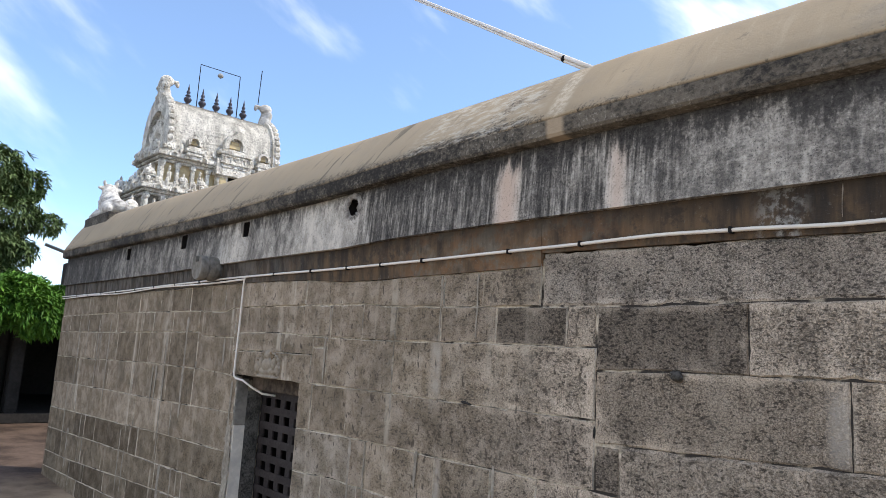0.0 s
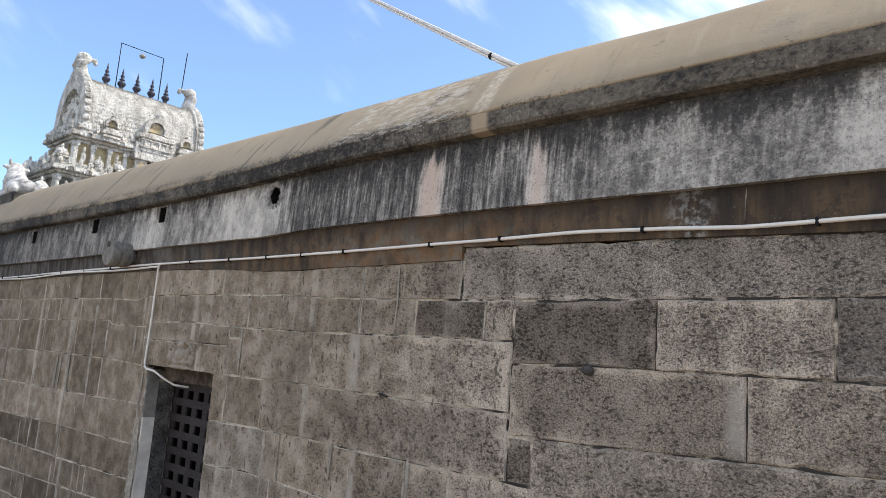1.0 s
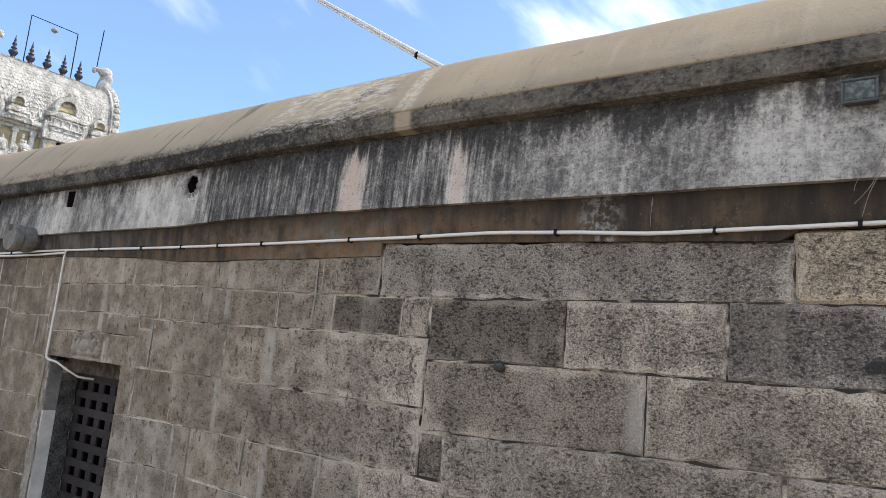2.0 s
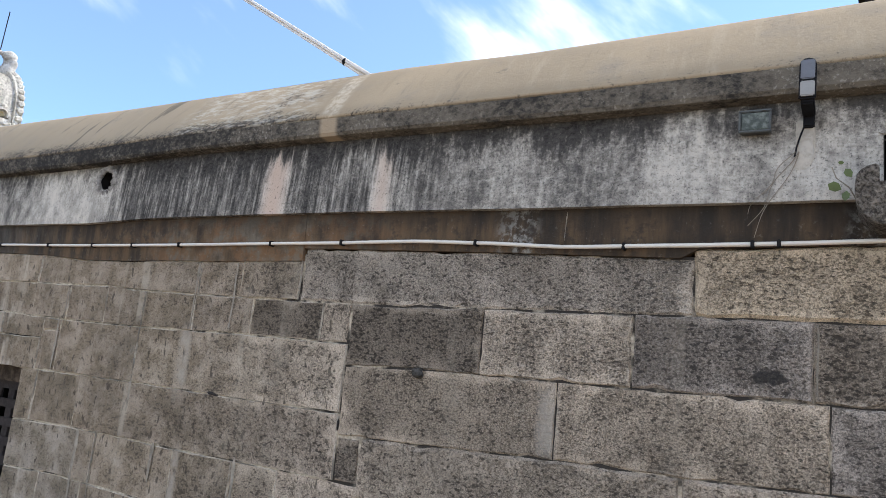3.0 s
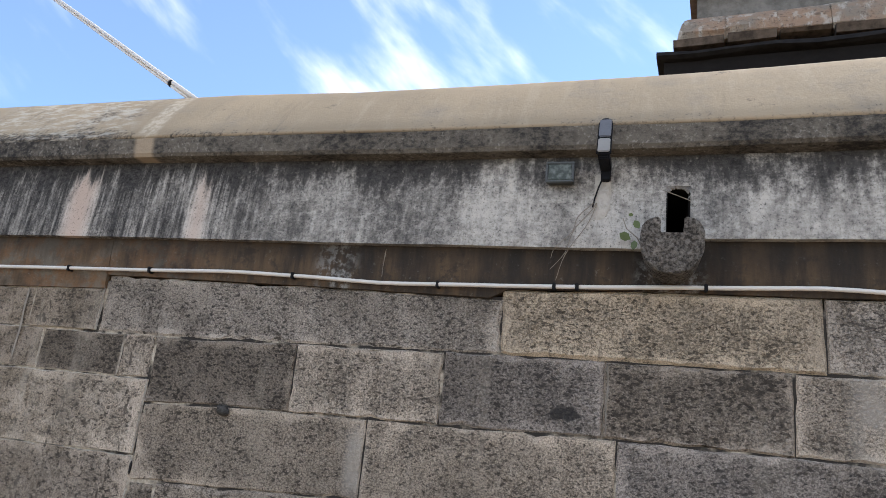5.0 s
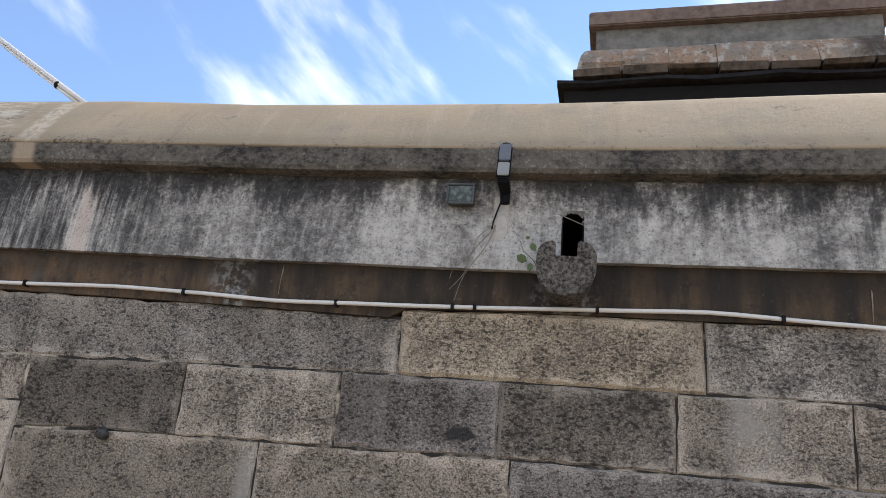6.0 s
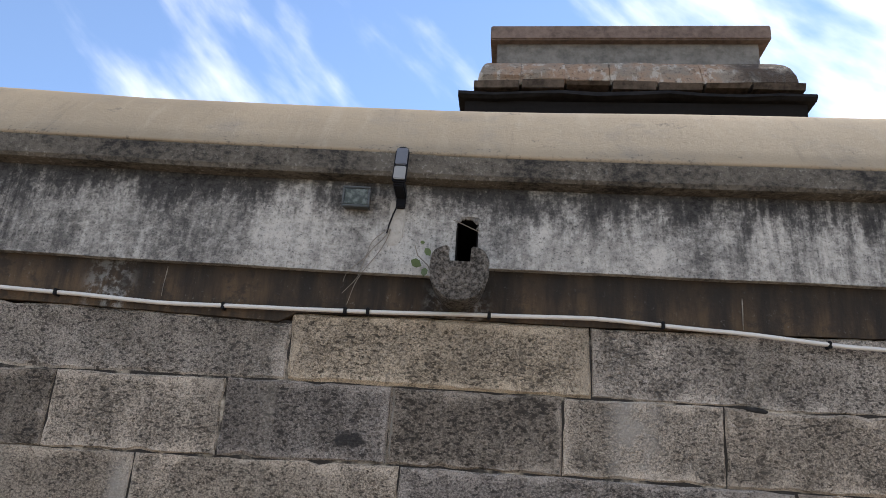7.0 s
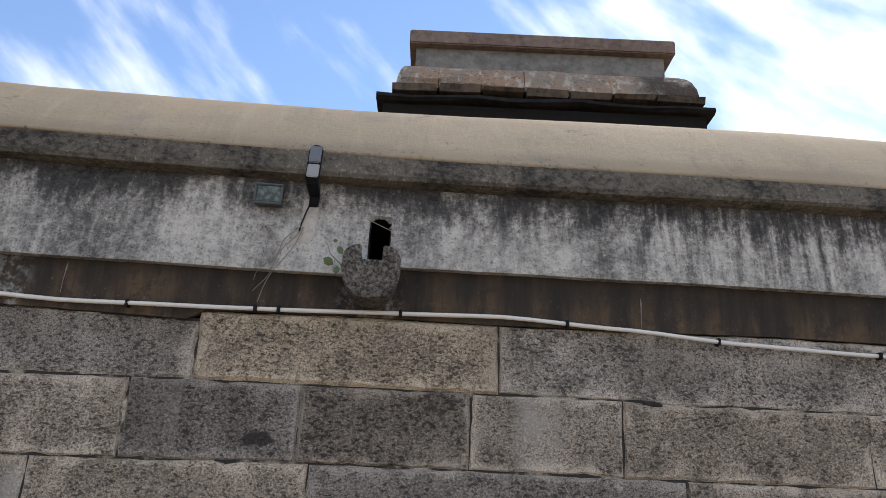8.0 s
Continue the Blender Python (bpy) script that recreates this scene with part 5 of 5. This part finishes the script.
for k in range(5):
    y = -1.28 + k * 0.62
    pot = lathe([(0.10, 0), (0.16, 0.02), (0.16, 0.06), (0.08, 0.11), (0.08, 0.17), (0.13, 0.22), (0.17, 0.30), (0.13, 0.38), (0.05, 0.42), (0.11, 0.46), (0.11, 0.49), (0.045, 0.53), (0.085, 0.61), (0.07, 0.67), (0.03, 0.72), (0.045, 0.76), (0.005, 0.98)], 16, (0, y, 12.06))
    part("roof_pot", pot, M["copper"], tower, "dark metal finial pot", smooth=True)
part("ridge", boxes((-0.2, 0.2, -2.1, 2.1, 11.98, 12.10, 0.02)), M["whitewash"], tower)
# projecting bay and side shrines at the foot of the roof
for y, w, zt in ((0.35, 0.72, 10.25), (-1.35, 0.36, 10.0), (1.65, 0.36, 10.0)):
    part("roof_bay", boxes((1.1, 1.655, y - w * 0.8, y + w * 0.8, 9.45, zt - 0.25, 0.02), (1.1, 1.72, y - w, y + w, zt - 0.27, zt - 0.12, 0.025), (1.1, 1.60, y - w * 0.75, y + w * 0.75, zt - 0.12, zt, 0.02),
                           (1.1, 1.71, y - w * 0.88, y + w * 0.88, 9.60, 9.66, 0.012), (1.1, 1.70, y - w * 0.86, y + w * 0.86, zt - 0.36, zt - 0.31, 0.012)), T, tower)
    for u in (-0.62, -0.22, 0.22, 0.62):
        part("pilaster", boxes((1.62, 1.695, y + w * u - 0.045, y + w * u + 0.045, 9.66, zt - 0.36, 0.01)), T, tower)
# big arch in the middle of the roof, small side arches
for y, z, w in ((0.35, 10.42, 0.50), (-1.35, 10.15, 0.28), (1.65, 10.15, 0.28)):
    a = arch(w, 0.28)
    a.transform(Matrix.Translation((1.34, y, z)))
    part("roof_arch", a, T, tower)
    part("arch_panel", boxes((1.40, 1.475, y - w * 0.5, y + w * 0.5, z - w * 0.2, z + w * 0.16, 0.02), (1.40, 1.47, y - w * 0.36, y + w * 0.36, z + w * 0.16, z + w * 0.42, 0.02)), M["tower_cream"], tower)
lampframe = tagged(empty("lamp_frame", (-25.2, 7.54, 11.94)), "thin dark metal frame with a hanging lamp on the tower ridge", "lamp frame")
part("frame", tube([(0, 0, 0), (0, 0, 2.0), (0, 1.79, 2.0), (0, 1.79, 0)], 0.022, 6), M["clip"], lampframe)
part("lamp", lathe([(0.02, 0.16), (0.06, 0.14), (0.13, 0.05), (0.12, 0.0), (0.01, -0.08)], 12, (0, 0.9, 1.72)), M["lens"], lampframe)
rod = tagged(part("lightning_rod", tube([(-25.2, 10.28, 12.79), (-25.2, 10.33, 14.55)], 0.02, 6), M["clip"]), "thin dark lightning rod on the tower crest", "lightning rod")


# ---- pillared hall under the trees ----
# near-black colour stands in for shade; roof overhang stretched to darken the pillars
hall = tagged(empty("pillared_hall", (-17.4, 0, 0)), "low pillared stone hall coloured near-black for tree shade", "hall")
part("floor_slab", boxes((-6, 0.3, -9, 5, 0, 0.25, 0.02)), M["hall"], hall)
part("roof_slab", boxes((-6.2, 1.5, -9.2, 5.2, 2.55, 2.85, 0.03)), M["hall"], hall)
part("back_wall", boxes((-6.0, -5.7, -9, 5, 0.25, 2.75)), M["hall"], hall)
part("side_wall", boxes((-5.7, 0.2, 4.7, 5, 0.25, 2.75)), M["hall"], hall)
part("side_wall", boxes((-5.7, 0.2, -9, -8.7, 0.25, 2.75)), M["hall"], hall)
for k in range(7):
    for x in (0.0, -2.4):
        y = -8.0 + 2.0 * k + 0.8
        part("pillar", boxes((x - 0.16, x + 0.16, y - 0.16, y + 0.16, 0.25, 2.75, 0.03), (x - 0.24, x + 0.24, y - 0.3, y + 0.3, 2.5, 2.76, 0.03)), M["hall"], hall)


# ---- trees ----
def leaf_mesh(bm, at, d, length, width):
    side = d.cross(Vector((0, 0, 1)))
    side = side.normalized() if side.length > 0.01 else Vector((1, 0, 0))
    droop = Vector((0, 0, -length * random.uniform(0.05, 0.3)))
    a, m, t = at, at + d * length * 0.5, at + d * length + droop
    vs = [bm.verts.new(v) for v in (a, m + side * width, t, m - side * width)]
    bm.faces.new(vs)


def tree(name, label, base, height, blobs, leaves, size, mat):
    """Trunk and limbs that reach the clumps; leaves stand in whorls round the twig ends."""
    root = tagged(empty(name, base), label, "tree")
    top = Vector((0, 0, height * 0.45))
    part("trunk", tube([(0, 0, 0), (0.1, 0.05, height * 0.2), (0.05, -0.1, height * 0.35), top], 0.26, 10, 0.15), M["bark"], root)
    limbs = bmesh.new()
    crown = bmesh.new()
    total = sum(b[3] * b[4] for b in blobs)
    for bx, by, bz, br, bh in blobs:
        c = Vector((bx, by, bz)) - Vector(base)
        mid = (top + c) / 2 + Vector((random.uniform(-.2, .2), random.uniform(-.2, .2), 0.1))
        tube([top * 0.9, mid, c], 0.09, 6, 0.025, limbs)
        for k in range(int(leaves * br * bh / total)):
            u = Vector((random.gauss(0, 1), random.gauss(0, 1), random.gauss(0, 1))).normalized() * random.uniform(0.45, 1.0) ** 0.5
            lump = 0.8 + 0.45 * noise.noise(u * 2.3 + c)
            p = c + Vector((u.x * br, u.y * br, u.z * bh)) * lump
            if k % 14 == 0:
                tube([c + (p - c) * 0.4, p], 0.014, 4, 0.006, limbs)
            axis = (u + Vector((0, 0, 0.4))).normalized()
            o1 = axis.orthogonal().normalized()
            o2 = axis.cross(o1)
            n = random.randint(6, 9)
            a0 = random.uniform(0, 6.28)
            for i in range(n):
                a = a0 + 6.283 * i / n
                d = (axis * random.uniform(0.1, 0.7) + o1 * math.cos(a) + o2 * math.sin(a)).normalized()
                leaf_mesh(crown, p, d, size * random.uniform(0.7, 1.2), size * random.uniform(0.11, 0.17))
    part("limbs", limbs, M["bark"], root)
    tagged(part("crown", crown, mat, root), kind="stuff")
    return root


random.seed(5)
tree("tree", "bright green leafy tree overhanging the pillared hall", (-16.4, -1.0, 0), 4.5,
     [(-15.2, -0.15, 2.95, 0.65, 0.70), (-15.3, -1.3, 3.0, 1.0, 0.9), (-15.0, 0.55, 2.80, 0.62, 0.62), (-15.5, 1.15, 2.95, 0.6, 0.55), (-15.3, 0.35, 3.35, 0.6, 0.35), (-15.2, -2.9, 3.2, 1.2, 0.9), (-15.6, 0.9, 2.45, 0.55, 0.3)], 4200, 0.19, M["leaf_near"])
tree("tree", "tall grey-green leafy tree behind the hall", (-23.5, -0.5, 0), 9.0,
     [(-23, 0.55, 7.35, 1.15, 1.05), (-23, 1.55, 7.1, 0.55, 0.6), (-23, 1.0, 6.1, 1.15, 0.8), (-22.8, 2.15, 5.85, 0.50, 0.42), (-23, 0.5, 5.0, 1.2, 0.9), (-23, 1.45, 4.85, 0.65, 0.5), (-23.4, -1.5, 6.3, 2.0, 2.0), (-23.4, -1.0, 4.6, 1.6, 1.0), (-23.0, 0.2, 4.0, 1.3, 0.9), (-23.0, 1.2, 3.9, 0.7, 0.6)], 5200, 0.25, M["leaf_far"])
